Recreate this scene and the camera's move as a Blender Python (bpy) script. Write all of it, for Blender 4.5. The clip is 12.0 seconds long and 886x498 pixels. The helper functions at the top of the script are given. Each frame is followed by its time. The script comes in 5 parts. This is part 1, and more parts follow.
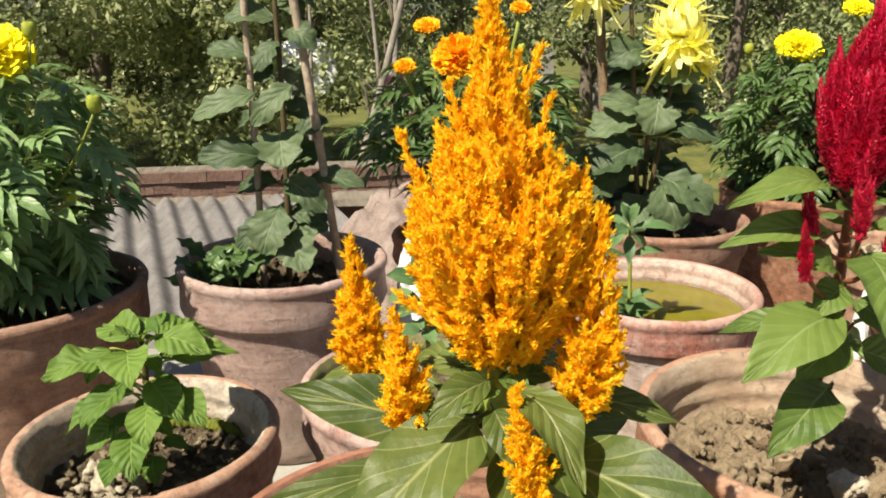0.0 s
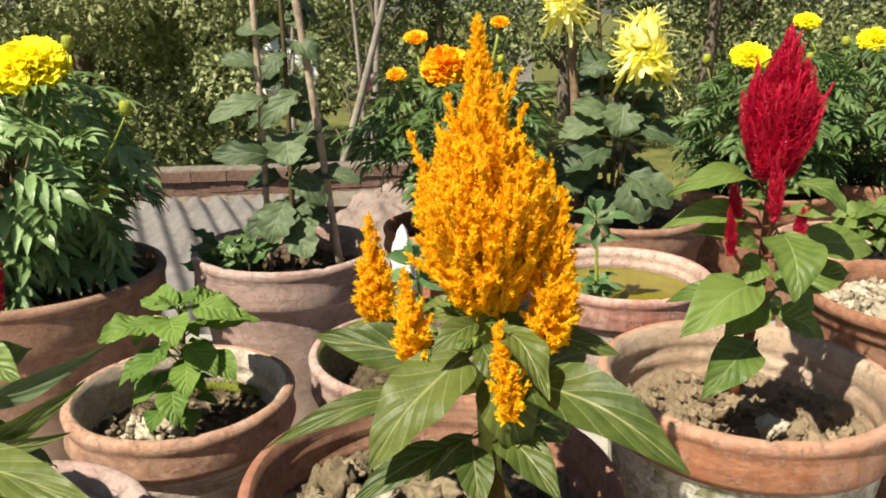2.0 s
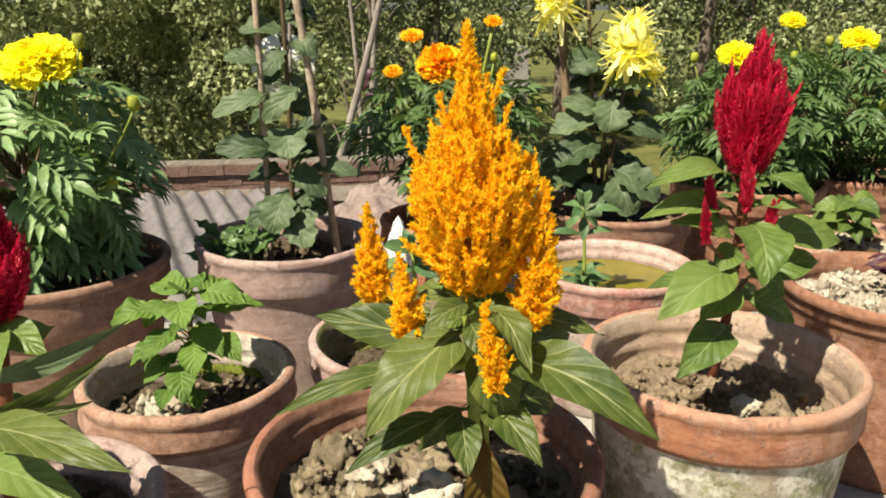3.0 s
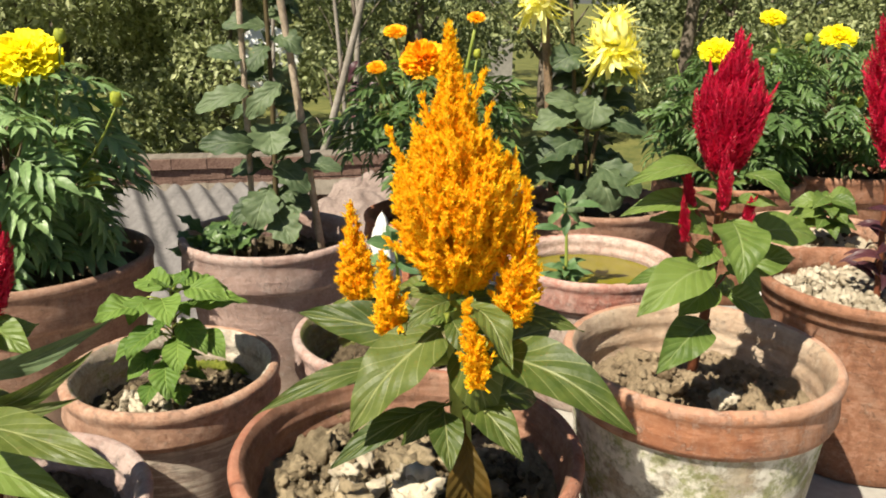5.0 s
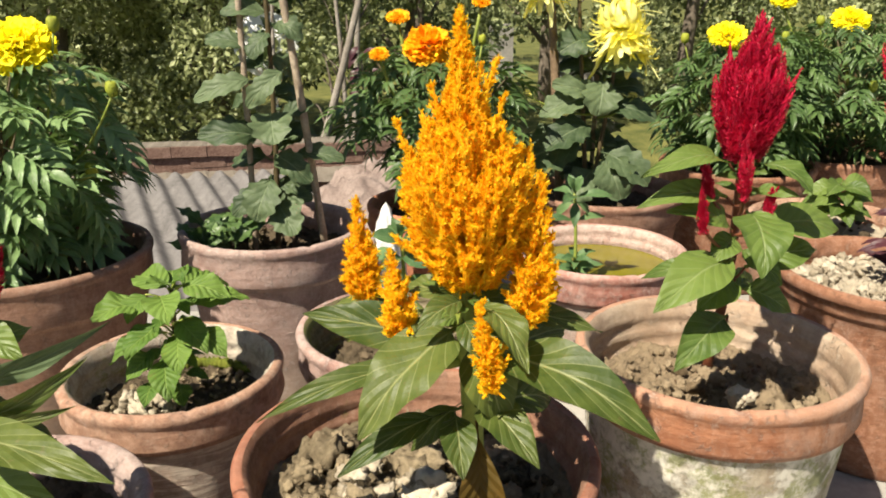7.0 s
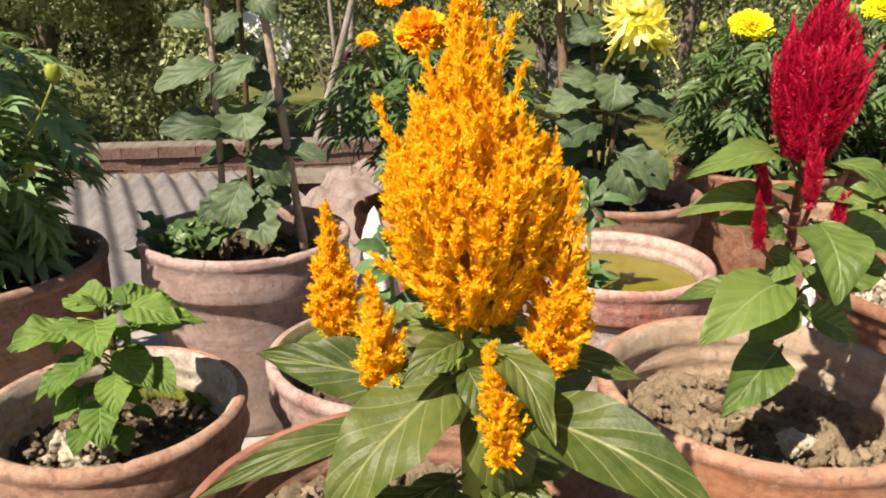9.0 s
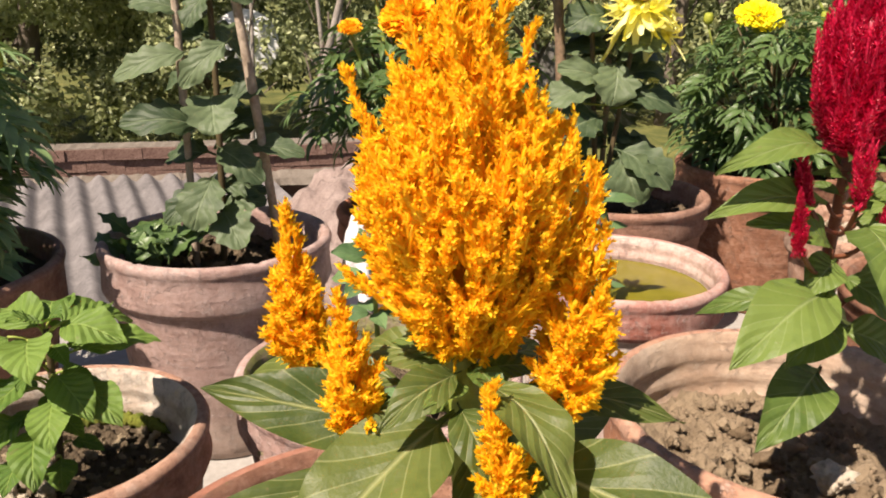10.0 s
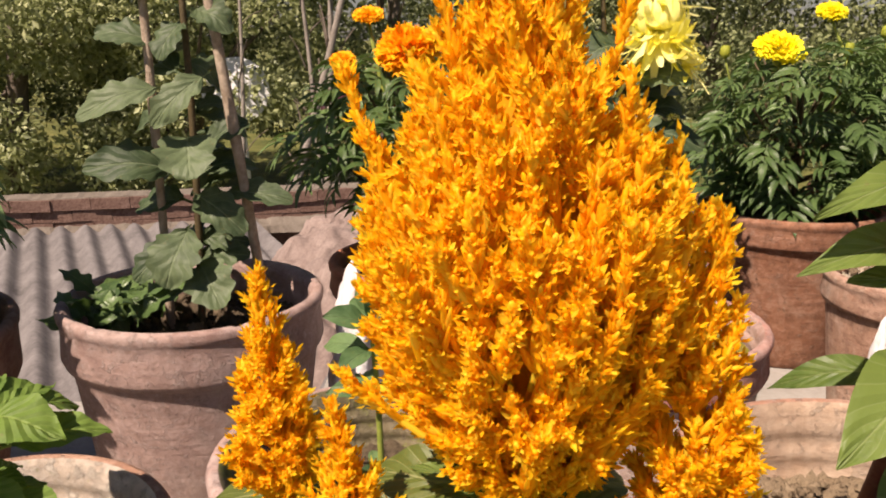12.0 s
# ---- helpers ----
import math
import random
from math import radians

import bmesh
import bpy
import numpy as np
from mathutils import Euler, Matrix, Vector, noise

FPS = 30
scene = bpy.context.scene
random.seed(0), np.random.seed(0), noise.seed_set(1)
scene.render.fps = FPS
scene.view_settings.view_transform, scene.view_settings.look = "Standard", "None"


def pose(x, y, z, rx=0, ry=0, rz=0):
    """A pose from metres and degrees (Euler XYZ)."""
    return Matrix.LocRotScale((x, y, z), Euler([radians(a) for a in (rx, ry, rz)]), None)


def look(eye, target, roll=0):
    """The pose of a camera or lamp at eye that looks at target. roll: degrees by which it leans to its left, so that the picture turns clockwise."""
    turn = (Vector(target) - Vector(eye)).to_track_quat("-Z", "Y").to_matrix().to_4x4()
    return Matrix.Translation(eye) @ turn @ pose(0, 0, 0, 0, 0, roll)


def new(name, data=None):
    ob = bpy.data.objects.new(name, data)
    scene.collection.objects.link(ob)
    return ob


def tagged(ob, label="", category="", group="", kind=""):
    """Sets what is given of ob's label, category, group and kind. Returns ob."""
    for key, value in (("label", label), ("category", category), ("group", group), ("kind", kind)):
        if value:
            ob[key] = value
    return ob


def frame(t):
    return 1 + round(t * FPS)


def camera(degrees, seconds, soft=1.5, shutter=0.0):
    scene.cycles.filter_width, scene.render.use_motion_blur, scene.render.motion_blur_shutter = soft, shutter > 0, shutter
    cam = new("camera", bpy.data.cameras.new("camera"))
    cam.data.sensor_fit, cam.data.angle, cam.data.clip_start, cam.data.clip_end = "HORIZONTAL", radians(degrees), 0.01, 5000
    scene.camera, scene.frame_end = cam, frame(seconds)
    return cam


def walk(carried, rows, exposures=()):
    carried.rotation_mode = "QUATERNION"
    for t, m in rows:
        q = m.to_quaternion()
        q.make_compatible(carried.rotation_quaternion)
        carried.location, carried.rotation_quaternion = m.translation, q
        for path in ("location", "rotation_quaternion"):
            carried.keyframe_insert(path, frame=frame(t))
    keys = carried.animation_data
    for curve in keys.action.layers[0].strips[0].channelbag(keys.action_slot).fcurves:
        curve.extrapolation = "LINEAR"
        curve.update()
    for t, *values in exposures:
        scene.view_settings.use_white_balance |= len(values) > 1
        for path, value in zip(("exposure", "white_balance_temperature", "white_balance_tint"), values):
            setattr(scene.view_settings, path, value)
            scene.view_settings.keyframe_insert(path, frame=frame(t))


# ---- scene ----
# camera: yaw, pitch and roll in degrees
cam = camera(57.92, 12.0, 1.9)
ROWS = [
    (0.0, 0.0422, -0.4292, 0.5524, 4.60, -16.58, 0.63),
    (0.5, 0.0527, -0.4534, 0.5534, 4.29, -15.95, 0.86),
    (1.0, 0.0510, -0.4856, 0.5507, 4.06, -15.95, 0.76),
    (1.5, 0.0454, -0.5209, 0.5653, 3.77, -16.07, 0.65),
    (2.0, 0.0387, -0.5523, 0.5701, 3.03, -16.46, 0.25),
    (2.5, 0.0411, -0.5786, 0.5733, 2.82, -16.66, 0.05),
    (4.5, 0.0470, -0.6158, 0.5816, 2.35, -17.04, -0.18),
    (5.0, 0.0455, -0.6033, 0.5819, 1.58, -17.26, -0.34),
    (5.5, 0.0397, -0.5835, 0.5797, 0.00, -18.51, -0.66),
    (6.0, 0.0363, -0.5822, 0.5795, 0.19, -18.79, -0.39),
    (6.5, 0.0360, -0.5790, 0.5791, 1.06, -18.59, -0.09),
    (7.0, 0.0380, -0.5745, 0.5814, 1.67, -18.28, 0.04),
    (7.2, 0.0382, -0.5740, 0.5816, 1.85, -18.17, 0.04),
    (8.6, 0.0410, -0.5500, 0.5780, 1.95, -18.12, 0.00),
    (8.8, 0.0395, -0.5030, 0.5630, 1.94, -18.11, 0.00),
    (9.0, 0.0334, -0.4439, 0.5494, 1.27, -18.13, -0.30),
    (9.5, 0.0332, -0.4042, 0.5354, 0.68, -17.75, -0.53),
    (10.0, 0.0324, -0.3631, 0.5267, 0.51, -17.97, -0.51),
    (10.5, 0.0274, -0.3357, 0.5214, 0.04, -18.07, -0.52),
    (11.0, 0.0265, -0.3012, 0.5104, -0.88, -18.51, -0.82),
    (11.5, 0.0222, -0.2756, 0.5057, -1.37, -16.60, -0.34),
    (12.0, 0.0168, -0.2595, 0.5054, -0.07, -14.75, 0.06),
]
walk(cam, [(t, pose(x, y, z, 90 + pitch, 0, yaw) @ pose(0, 0, 0, 0, 0, -roll)) for t, x, y, z, yaw, pitch, roll in ROWS],
     exposures=[(0.0, 0.77, 6500, 10), (7.2, 0.78, 6500, 11), (9.0, 0.80, 6550, 17), (10.5, 0.80, 6650, 25), (11.5, 0.74, 6800, 28), (12.0, 0.52, 6900, 28)])

# ---- daylight ----
SUN_FROM = Vector((-0.39, -0.45, 0.80)).normalized()
sun = new("sun", bpy.data.lights.new("sun", "SUN"))
sun.data.energy, sun.data.angle, sun.data.color = 5.6, radians(0.6), (1.0, 0.915, 0.735)
sun.matrix_world = look(SUN_FROM * 20, (0, 0, 0))
world = bpy.data.worlds.new("sky")
scene.world = world
world.use_nodes = True
sky = world.node_tree.nodes.new("ShaderNodeTexSky")
sky.sky_type, sky.sun_disc = "NISHITA", False
sky.sun_elevation = math.asin(SUN_FROM.z)
sky.sun_rotation = math.atan2(SUN_FROM.x, SUN_FROM.y)
world.node_tree.links.new(sky.outputs[0], world.node_tree.nodes["Background"].inputs[0])
world.node_tree.nodes["Background"].inputs[1].default_value = 0.040


# ---- materials ----
class Nodes:
    """A small builder for one node material."""

    def __init__(self, name):
        self.mat = bpy.data.materials.new(name)
        self.mat.use_nodes = True
        self.tree = self.mat.node_tree
        self.bsdf = self.tree.nodes["Principled BSDF"]
        self.out = self.tree.nodes["Material Output"]

    def node(self, kind, **values):
        n = self.tree.nodes.new(kind)
        for key, value in values.items():
            n.inputs[key.replace("_", " ")].default_value = value
        return n

    def link(self, a, b):
        self.tree.links.new(a, b)

    def coords(self, which="Object"):
        return self.tree.nodes.new("ShaderNodeTexCoord").outputs[which]

    def noise(self, scale, detail=4.0, rough=0.6, vector=None):
        n = self.node("ShaderNodeTexNoise", Scale=scale, Detail=detail, Roughness=rough)
        self.link(vector if vector else self.coords(), n.inputs["Vector"])
        return n.outputs["Fac"]

    def ramp(self, value, stops):
        n = self.tree.nodes.new("ShaderNodeValToRGB")
        while len(n.color_ramp.elements) < len(stops):
            n.color_ramp.elements.new(0.5)
        for e, (place, colour) in zip(n.color_ramp.elements, stops):
            e.position = place
            e.color = (*colour, 1) if isinstance(colour, tuple) else (colour, colour, colour, 1)
        self.link(value, n.inputs[0])
        return n.outputs[0]

    def mix(self, fac, a, b, blend="MIX"):
        n = self.tree.nodes.new("ShaderNodeMix")
        n.data_type, n.blend_type = "RGBA", blend
        for value, socket in ((fac, n.inputs[0]), (a, n.inputs[6]), (b, n.inputs[7])):
            if isinstance(value, (int, float)):
                socket.default_value = value
            elif isinstance(value, tuple):
                socket.default_value = (*value, 1)
            else:
                self.link(value, socket)
        return n.outputs[2]

    def math(self, op, a, b=0.0, c=0.0):
        n = self.tree.nodes.new("ShaderNodeMath")
        n.operation = op
        for value, socket in zip((a, b, c), n.inputs):
            if isinstance(value, (int, float)):
                socket.default_value = value
            else:
                self.link(value, socket)
        return n.outputs[0]

    def bump(self, height, strength, distance):
        n = self.node("ShaderNodeBump", Strength=strength, Distance=distance)
        self.link(height, n.inputs["Height"])
        self.link(n.outputs[0], self.bsdf.inputs["Normal"])

    def colour(self, socket, rough=0.7, spec=0.4):
        if isinstance(socket, tuple):
            self.bsdf.inputs["Base Color"].default_value = (*socket, 1)
        else:
            self.link(socket, self.bsdf.inputs["Base Color"])
        self.bsdf.inputs["Roughness"].default_value = rough
        self.bsdf.inputs["Specular IOR Level"].default_value = spec

    def translucent(self, socket, share):
        t = self.tree.nodes.new("ShaderNodeBsdfTranslucent")
        if isinstance(socket, tuple):
            t.inputs[0].default_value = (*socket, 1)
        else:
            self.link(socket, t.inputs[0])
        m = self.tree.nodes.new("ShaderNodeMixShader")
        m.inputs[0].default_value = share
        self.link(self.bsdf.outputs[0], m.inputs[1])
        self.link(t.outputs[0], m.inputs[2])
        self.link(m.outputs[0], self.out.inputs[0])


def terracotta(name, base, dark, lime=0.4, moss=0.0, shift=0.0, crust=(0.60, 0.50, 0.42), rim=0.0, flaky=0.0, patchy=0.0, worn=0.65):
    """Fired clay with cloudy darker patches, lime bloom, flaking crust, moss, scratches and a sandy grain."""
    base, dark, crust = (tuple(0.85 * q for q in c) for c in (base, dark, crust))
    n = Nodes(name)
    mapping = n.tree.nodes.new("ShaderNodeMapping")
    n.link(n.coords(), mapping.inputs[0])
    mapping.inputs[1].default_value = (shift, shift * 0.7, shift * 1.3)
    v = mapping.outputs[0]
    rings = n.tree.nodes.new("ShaderNodeMapping")
    n.link(v, rings.inputs[0])
    rings.inputs[3].default_value = (0.6, 0.6, 6.0)
    streak = n.tree.nodes.new("ShaderNodeMapping")
    n.link(v, streak.inputs[0])
    streak.inputs[3].default_value = (1.0, 1.0, 0.22)
    col = n.mix(n.ramp(n.noise(11, 6, 0.68, v), [(0.36, 0.0), (0.66, 1.0)]), base, dark)
    col = n.mix(n.math("MULTIPLY", n.ramp(n.noise(34, 7, 0.72, v), [(0.46, 0.0), (0.66, 1.0)]), 0.38), col, (dark[0] * 0.5, dark[1] * 0.5, dark[2] * 0.55))
    col = n.mix(n.math("MULTIPLY", n.ramp(n.noise(20, 6, 0.7, streak.outputs[0]), [(0.50, 0.0), (0.68, 1.0)]), 0.30), col, (min(0.8, base[0] * 1.35), base[1] * 1.45, base[2] * 1.5))
    bloom = n.ramp(n.noise(6.5, 9, 0.74, v), [(0.64 - 0.30 * lime, 0.0), (0.78 - 0.24 * lime, 1.0)])
    col = n.mix(n.math("MULTIPLY", bloom, min(0.9, 0.22 + lime * 0.6)), col, crust)
    flake = n.ramp(n.noise(95, 9, 0.78, v), [(0.60 - 0.10 * lime, 0.0), (0.64 - 0.04 * lime, 1.0)])
    col = n.mix(n.math("MULTIPLY", flake, 0.14 + 0.45 * lime), col, (crust[0] * 1.18, crust[1] * 1.2, crust[2] * 1.2))
    relief = n.math("MULTIPLY", n.noise(14, 2, 0.5, rings.outputs[0]), 1.0)
    scuff = n.noise(58, 12, 0.80, v)
    col = n.mix(n.math("MULTIPLY", n.ramp(scuff, [(0.52, 0.0), (0.57, 1.0)]), 0.42 * worn), col, (min(0.8, base[0] * 1.3 + 0.08), base[1] * 1.35 + 0.08, base[2] * 1.4 + 0.08))
    col = n.mix(n.math("MULTIPLY", n.ramp(scuff, [(0.42, 1.0), (0.47, 0.0)]), 0.55 * worn), col, (dark[0] * 0.45, dark[1] * 0.45, dark[2] * 0.5))
    lines = n.noise(42, 8, 0.76, rings.outputs[0])
    col = n.mix(n.math("MULTIPLY", n.ramp(lines, [(0.53, 0.0), (0.60, 1.0)]), 0.14), col, (min(0.8, base[0] * 1.15 + 0.12), base[1] * 1.25 + 0.13, base[2] * 1.3 + 0.13))
    col = n.mix(n.math("MULTIPLY", n.ramp(lines, [(0.40, 1.0), (0.46, 0.0)]), 0.15), col, (dark[0] * 0.5, dark[1] * 0.48, dark[2] * 0.5))
    dust = n.ramp(n.noise(17, 11, 0.82, streak.outputs[0]), [(0.52, 0.0), (0.62, 1.0)])
    col = n.mix(n.math("MULTIPLY", dust, (0.30 + 0.25 * lime) * worn), col, (crust[0] * 1.05, crust[1] * 1.05, crust[2] * 1.05))
    relief = n.math("ADD", relief, n.math("MULTIPLY", lines, 0.8))
    pits = n.noise(210, 4, 0.6, v)
    col = n.mix(n.math("MULTIPLY", n.ramp(pits, [(0.33, 1.0), (0.39, 0.0)]), 0.22), col, (dark[0] * 0.35, dark[1] * 0.35, dark[2] * 0.4))
    relief = n.math("ADD", relief, n.math("MULTIPLY", scuff, 1.6))
    if patchy:
        # lime sheets with torn edges over grey, ochre and green
        grey = n.ramp(n.noise(15, 10, 0.76, v), [(0.46, 0.0), (0.53, 1.0)])
        col = n.mix(n.math("MULTIPLY", grey, 0.45 * patchy), col, (0.27, 0.24, 0.18))
        ochre = n.ramp(n.noise(9, 11, 0.80, streak.outputs[0]), [(0.55, 0.0), (0.60, 1.0)])
        col = n.mix(n.math("MULTIPLY", ochre, 0.7 * patchy), col, (0.42, 0.27, 0.13))
        sheet = n.ramp(n.noise(10, 12, 0.72, v), [(0.43, 0.0), (0.48, 1.0)])
        col = n.mix(n.math("MULTIPLY", sheet, 0.85 * patchy), col, n.mix(n.noise(60, 5, 0.7, v), (0.58, 0.54, 0.45), (0.86, 0.83, 0.75)))
        relief = n.math("ADD", relief, n.math("MULTIPLY", sheet, 1.2))
    if moss:
        green = n.ramp(n.noise(19, 11, 0.80, v), [(0.64 - 0.16 * moss, 0.0), (0.69 - 0.13 * moss, 1.0)])
        col = n.mix(n.math("MULTIPLY", green, 0.75), col, n.mix(n.noise(70, 4, 0.6, v), (0.08, 0.10, 0.018), (0.34, 0.36, 0.08)))
    if flaky:
        # wrinkled crust lifting in ridges
        ridge = n.noise(34, 9, 0.72, rings.outputs[0])
        col = n.mix(n.math("MULTIPLY", n.ramp(ridge, [(0.45, 1.0), (0.56, 0.0)]), 0.45 * flaky), col, (dark[0] * 0.42, dark[1] * 0.45, dark[2] * 0.5))
        col = n.mix(n.math("MULTIPLY", n.ramp(ridge, [(0.50, 0.0), (0.62, 1.0)]), 0.55 * flaky), col, (crust[0] * 1.1, crust[1] * 1.12, crust[2] * 1.1))
        relief = n.math("ADD", relief, n.math("MULTIPLY", ridge, 5.0 * flaky))
    if rim:
        sep = n.tree.nodes.new("ShaderNodeSeparateXYZ")
        n.link(n.coords(), sep.inputs[0])
        top = n.ramp(n.math("ADD", n.math("SUBTRACT", sep.outputs[2], rim), n.math("MULTIPLY", n.math("SUBTRACT", n.noise(32, 8, 0.78, v), 0.52), 0.060)), [(0.0, 0.0), (0.006, 1.0)])
        low = n.math("SUBTRACT", 1.0, n.ramp(n.math("ADD", sep.outputs[2], n.math("MULTIPLY", n.math("SUBTRACT", n.noise(22, 7, 0.75, v), 0.5), 0.20)), [(0.04, 0.0), (0.11, 1.0)]))
        col = n.mix(n.math("MULTIPLY", top, 0.20), col, (min(0.8, crust[0] * 1.12), crust[1] * 1.05, crust[2] * 1.0))
        col = n.mix(n.math("MULTIPLY", low, 0.28), col, (0.50, 0.45, 0.37))
    n.colour(col, 0.80, 0.28)
    grain = n.math("ADD", n.noise(150, 5, 0.75, v), n.math("MULTIPLY", flake, 0.8))
    n.bump(n.math("ADD", grain, relief), 0.75, 0.0018)
    return n.mat


def leaf_material(name, light, dark, vein, share=0.22, rough=0.42, ribs=8.0, rib_share=0.6, pucker=0.5):
    """A leaf with midrib and side veins along its own u and v, mottled, letting light through."""
    light, dark, vein = (tuple(0.86 * q for q in c) for c in (light, dark, vein))
    n = Nodes(name)
    sep = n.tree.nodes.new("ShaderNodeSeparateXYZ")
    n.link(n.coords("UV"), sep.inputs[0])
    u = n.math("ADD", sep.outputs[0], n.math("MULTIPLY", n.math("SUBTRACT", n.noise(14, 3, 0.5), 0.5), 0.09))
    across = n.math("ABSOLUTE", n.math("SUBTRACT", sep.outputs[1], 0.5))
    wave = n.math("FRACT", n.math("SUBTRACT", n.math("MULTIPLY", u, ribs), n.math("ADD", n.math("MULTIPLY", across, 5.6), n.math("MULTIPLY", n.math("MULTIPLY", across, across), -3.6))))
    side = n.ramp(n.math("ABSOLUTE", n.math("SUBTRACT", wave, 0.5)), [(0.0, 1.0), (0.055, 0.0)])
    mid = n.ramp(across, [(0.0, 1.0), (0.035, 0.0)])
    info = n.tree.nodes.new("ShaderNodeObjectInfo").outputs["Random"]
    field = n.math("ABSOLUTE", n.math("SUBTRACT", wave, 0.5))
    blend = n.math("ADD", n.math("MULTIPLY", n.noise(48, 7, 0.68), 0.80), n.math("MULTIPLY", info, 0.35))
    col = n.mix(n.ramp(blend, [(0.36, 0.0), (0.74, 1.0)]), dark, light)
    col = n.mix(n.math("MULTIPLY", side, rib_share * 0.55), col, vein)
    col = n.mix(n.math("MULTIPLY", mid, rib_share), col, vein)
    col = n.mix(n.math("MULTIPLY", n.ramp(n.noise(160, 2, 0.5), [(0.68, 0.0), (0.74, 1.0)]), 0.35), col, (0.16, 0.12, 0.05))
    n.colour(col, rough, 0.32)
    n.translucent(n.mix(0.5, col, (light[0] * 1.6, light[1] * 1.7, light[2] * 0.7)), share)
    n.bump(n.math("ADD", n.math("ADD", n.math("MULTIPLY", mid, -0.8), n.math("MULTIPLY", field, pucker)), n.noise(90, 5, 0.65)), 0.6, 0.0014)
    return n.mat


def island_material(name, stops, share=0.3, rough=0.6, spec=0.3, grain=60.0, glow=None):
    """Petals, florets and small leaves, each one a slightly different colour."""
    n = Nodes(name)
    r = n.tree.nodes.new("ShaderNodeNewGeometry").outputs["Random Per Island"]
    mixed = n.math("ADD", n.math("MULTIPLY", r, 0.75), n.math("MULTIPLY", n.noise(grain, 3, 0.6), 0.25))
    col = n.ramp(mixed, stops)
    n.colour(col, rough, spec)
    n.translucent(n.mix(0.7, col, glow) if glow else col, share)
    return n.mat


def mottled(name, a, b, scale, rough=0.85, relief=0.004, fine=6.0, spec=0.3):
    a, b = (tuple(0.85 * q for q in c) for c in (a, b))
    n = Nodes(name)
    fac = n.math("ADD", n.math("MULTIPLY", n.noise(scale, 6, 0.65), 0.65), n.math("MULTIPLY", n.noise(scale * fine, 4, 0.6), 0.35))
    n.colour(n.mix(n.ramp(fac, [(0.36, 0.0), (0.64, 1.0)]), a, b), rough, spec)
    n.bump(n.math("ADD", n.noise(scale * fine, 5, 0.7), n.noise(scale, 3)), 0.7, relief)
    return n.mat


def soil_material(name, dark, pale, scale, deep=0.005, vary=0.0):
    """Earth whose lumps differ: some dry and pale, some damp and dark."""
    dark, pale = (tuple(0.86 * q for q in c) for c in (dark, pale))
    n = Nodes(name)
    info = n.tree.nodes.new("ShaderNodeObjectInfo").outputs["Random"]
    fac = n.math("ADD", n.math("MULTIPLY", n.noise(scale, 8, 0.72), 0.7), n.math("MULTIPLY", info, vary) if vary else 0.24)
    mid = tuple(0.45 * a + 0.55 * b for a, b in zip(pale, dark))
    n.colour(n.ramp(fac, [(0.32, dark), (0.54, mid), (0.80, pale)]), 0.95, 0.2)
    n.bump(n.math("ADD", n.noise(scale * 2.2, 8, 0.75), n.noise(scale * 7, 4, 0.6)), 0.9, deep)
    return n.mat


CLAY_F = terracotta("clay_red_brown", (0.40, 0.150, 0.082), (0.28, 0.092, 0.052), 0.08, 0.0, 1.0, (0.54, 0.36, 0.28), rim=0.212, worn=0.45)
CLAY_F_IN = terracotta("clay_brown_inside", (0.35, 0.180, 0.115), (0.24, 0.115, 0.070), 0.22, 0.05, 2.3, (0.48, 0.36, 0.27), worn=0.5)
CLAY_R = terracotta("clay_limed", (0.52, 0.43, 0.31), (0.42, 0.30, 0.20), 0.60, 0.95, 3.1, (0.76, 0.71, 0.60), patchy=1.0)
CLAY_R_RIM = terracotta("clay_orange_limed", (0.48, 0.225, 0.120), (0.40, 0.160, 0.082), 0.48, 0.0, 4.3, (0.68, 0.56, 0.48), rim=0.222, worn=0.55)
CLAY_R_IN = terracotta("clay_pale_inside", (0.54, 0.40, 0.285), (0.46, 0.31, 0.21), 0.5, 0.10, 6.3, (0.66, 0.55, 0.44), worn=0.3)
CLAY_S = terracotta("clay_tan_rim", (0.50, 0.300, 0.205), (0.40, 0.210, 0.135), 0.34, 0.0, 5.2, (0.60, 0.49, 0.40), rim=0.6, worn=0.9)
CLAY_S_BODY = terracotta("clay_flaking", (0.60, 0.46, 0.37), (0.50, 0.34, 0.25), 0.7, 0.3, 5.9, (0.78, 0.69, 0.59), flaky=0.9)
CLAY_S_IN = terracotta("clay_limed_inside", (0.50, 0.40, 0.31), (0.40, 0.29, 0.21), 0.8, 0.45, 6.9, (0.68, 0.63, 0.54))
CLAY_M = terracotta("clay_dusty_pink", (0.47, 0.325, 0.280), (0.35, 0.220, 0.182), 0.55, 0.0, 7.7, (0.62, 0.52, 0.48), rim=0.243, worn=0.5)
CLAY_K = terracotta("clay_rosy", (0.46, 0.290, 0.245), (0.37, 0.200, 0.160), 0.60, 0.10, 8.6, (0.64, 0.55, 0.51), rim=0.194, worn=0.8)
CLAY_K_IN = terracotta("clay_algae_inside", (0.27, 0.21, 0.13), (0.13, 0.12, 0.05), 0.3, 0.9, 9.9, (0.42, 0.36, 0.26))
CLAY_W = terracotta("clay_pink_limed", (0.54, 0.38, 0.32), (0.44, 0.24, 0.18), 0.85, 0.0, 9.4, (0.76, 0.68, 0.61))
CLAY_W_RIM = terracotta("clay_red_limed", (0.46, 0.200, 0.150), (0.38, 0.110, 0.070), 0.54, 0.0, 10.4, (0.74, 0.63, 0.57), rim=0.206)
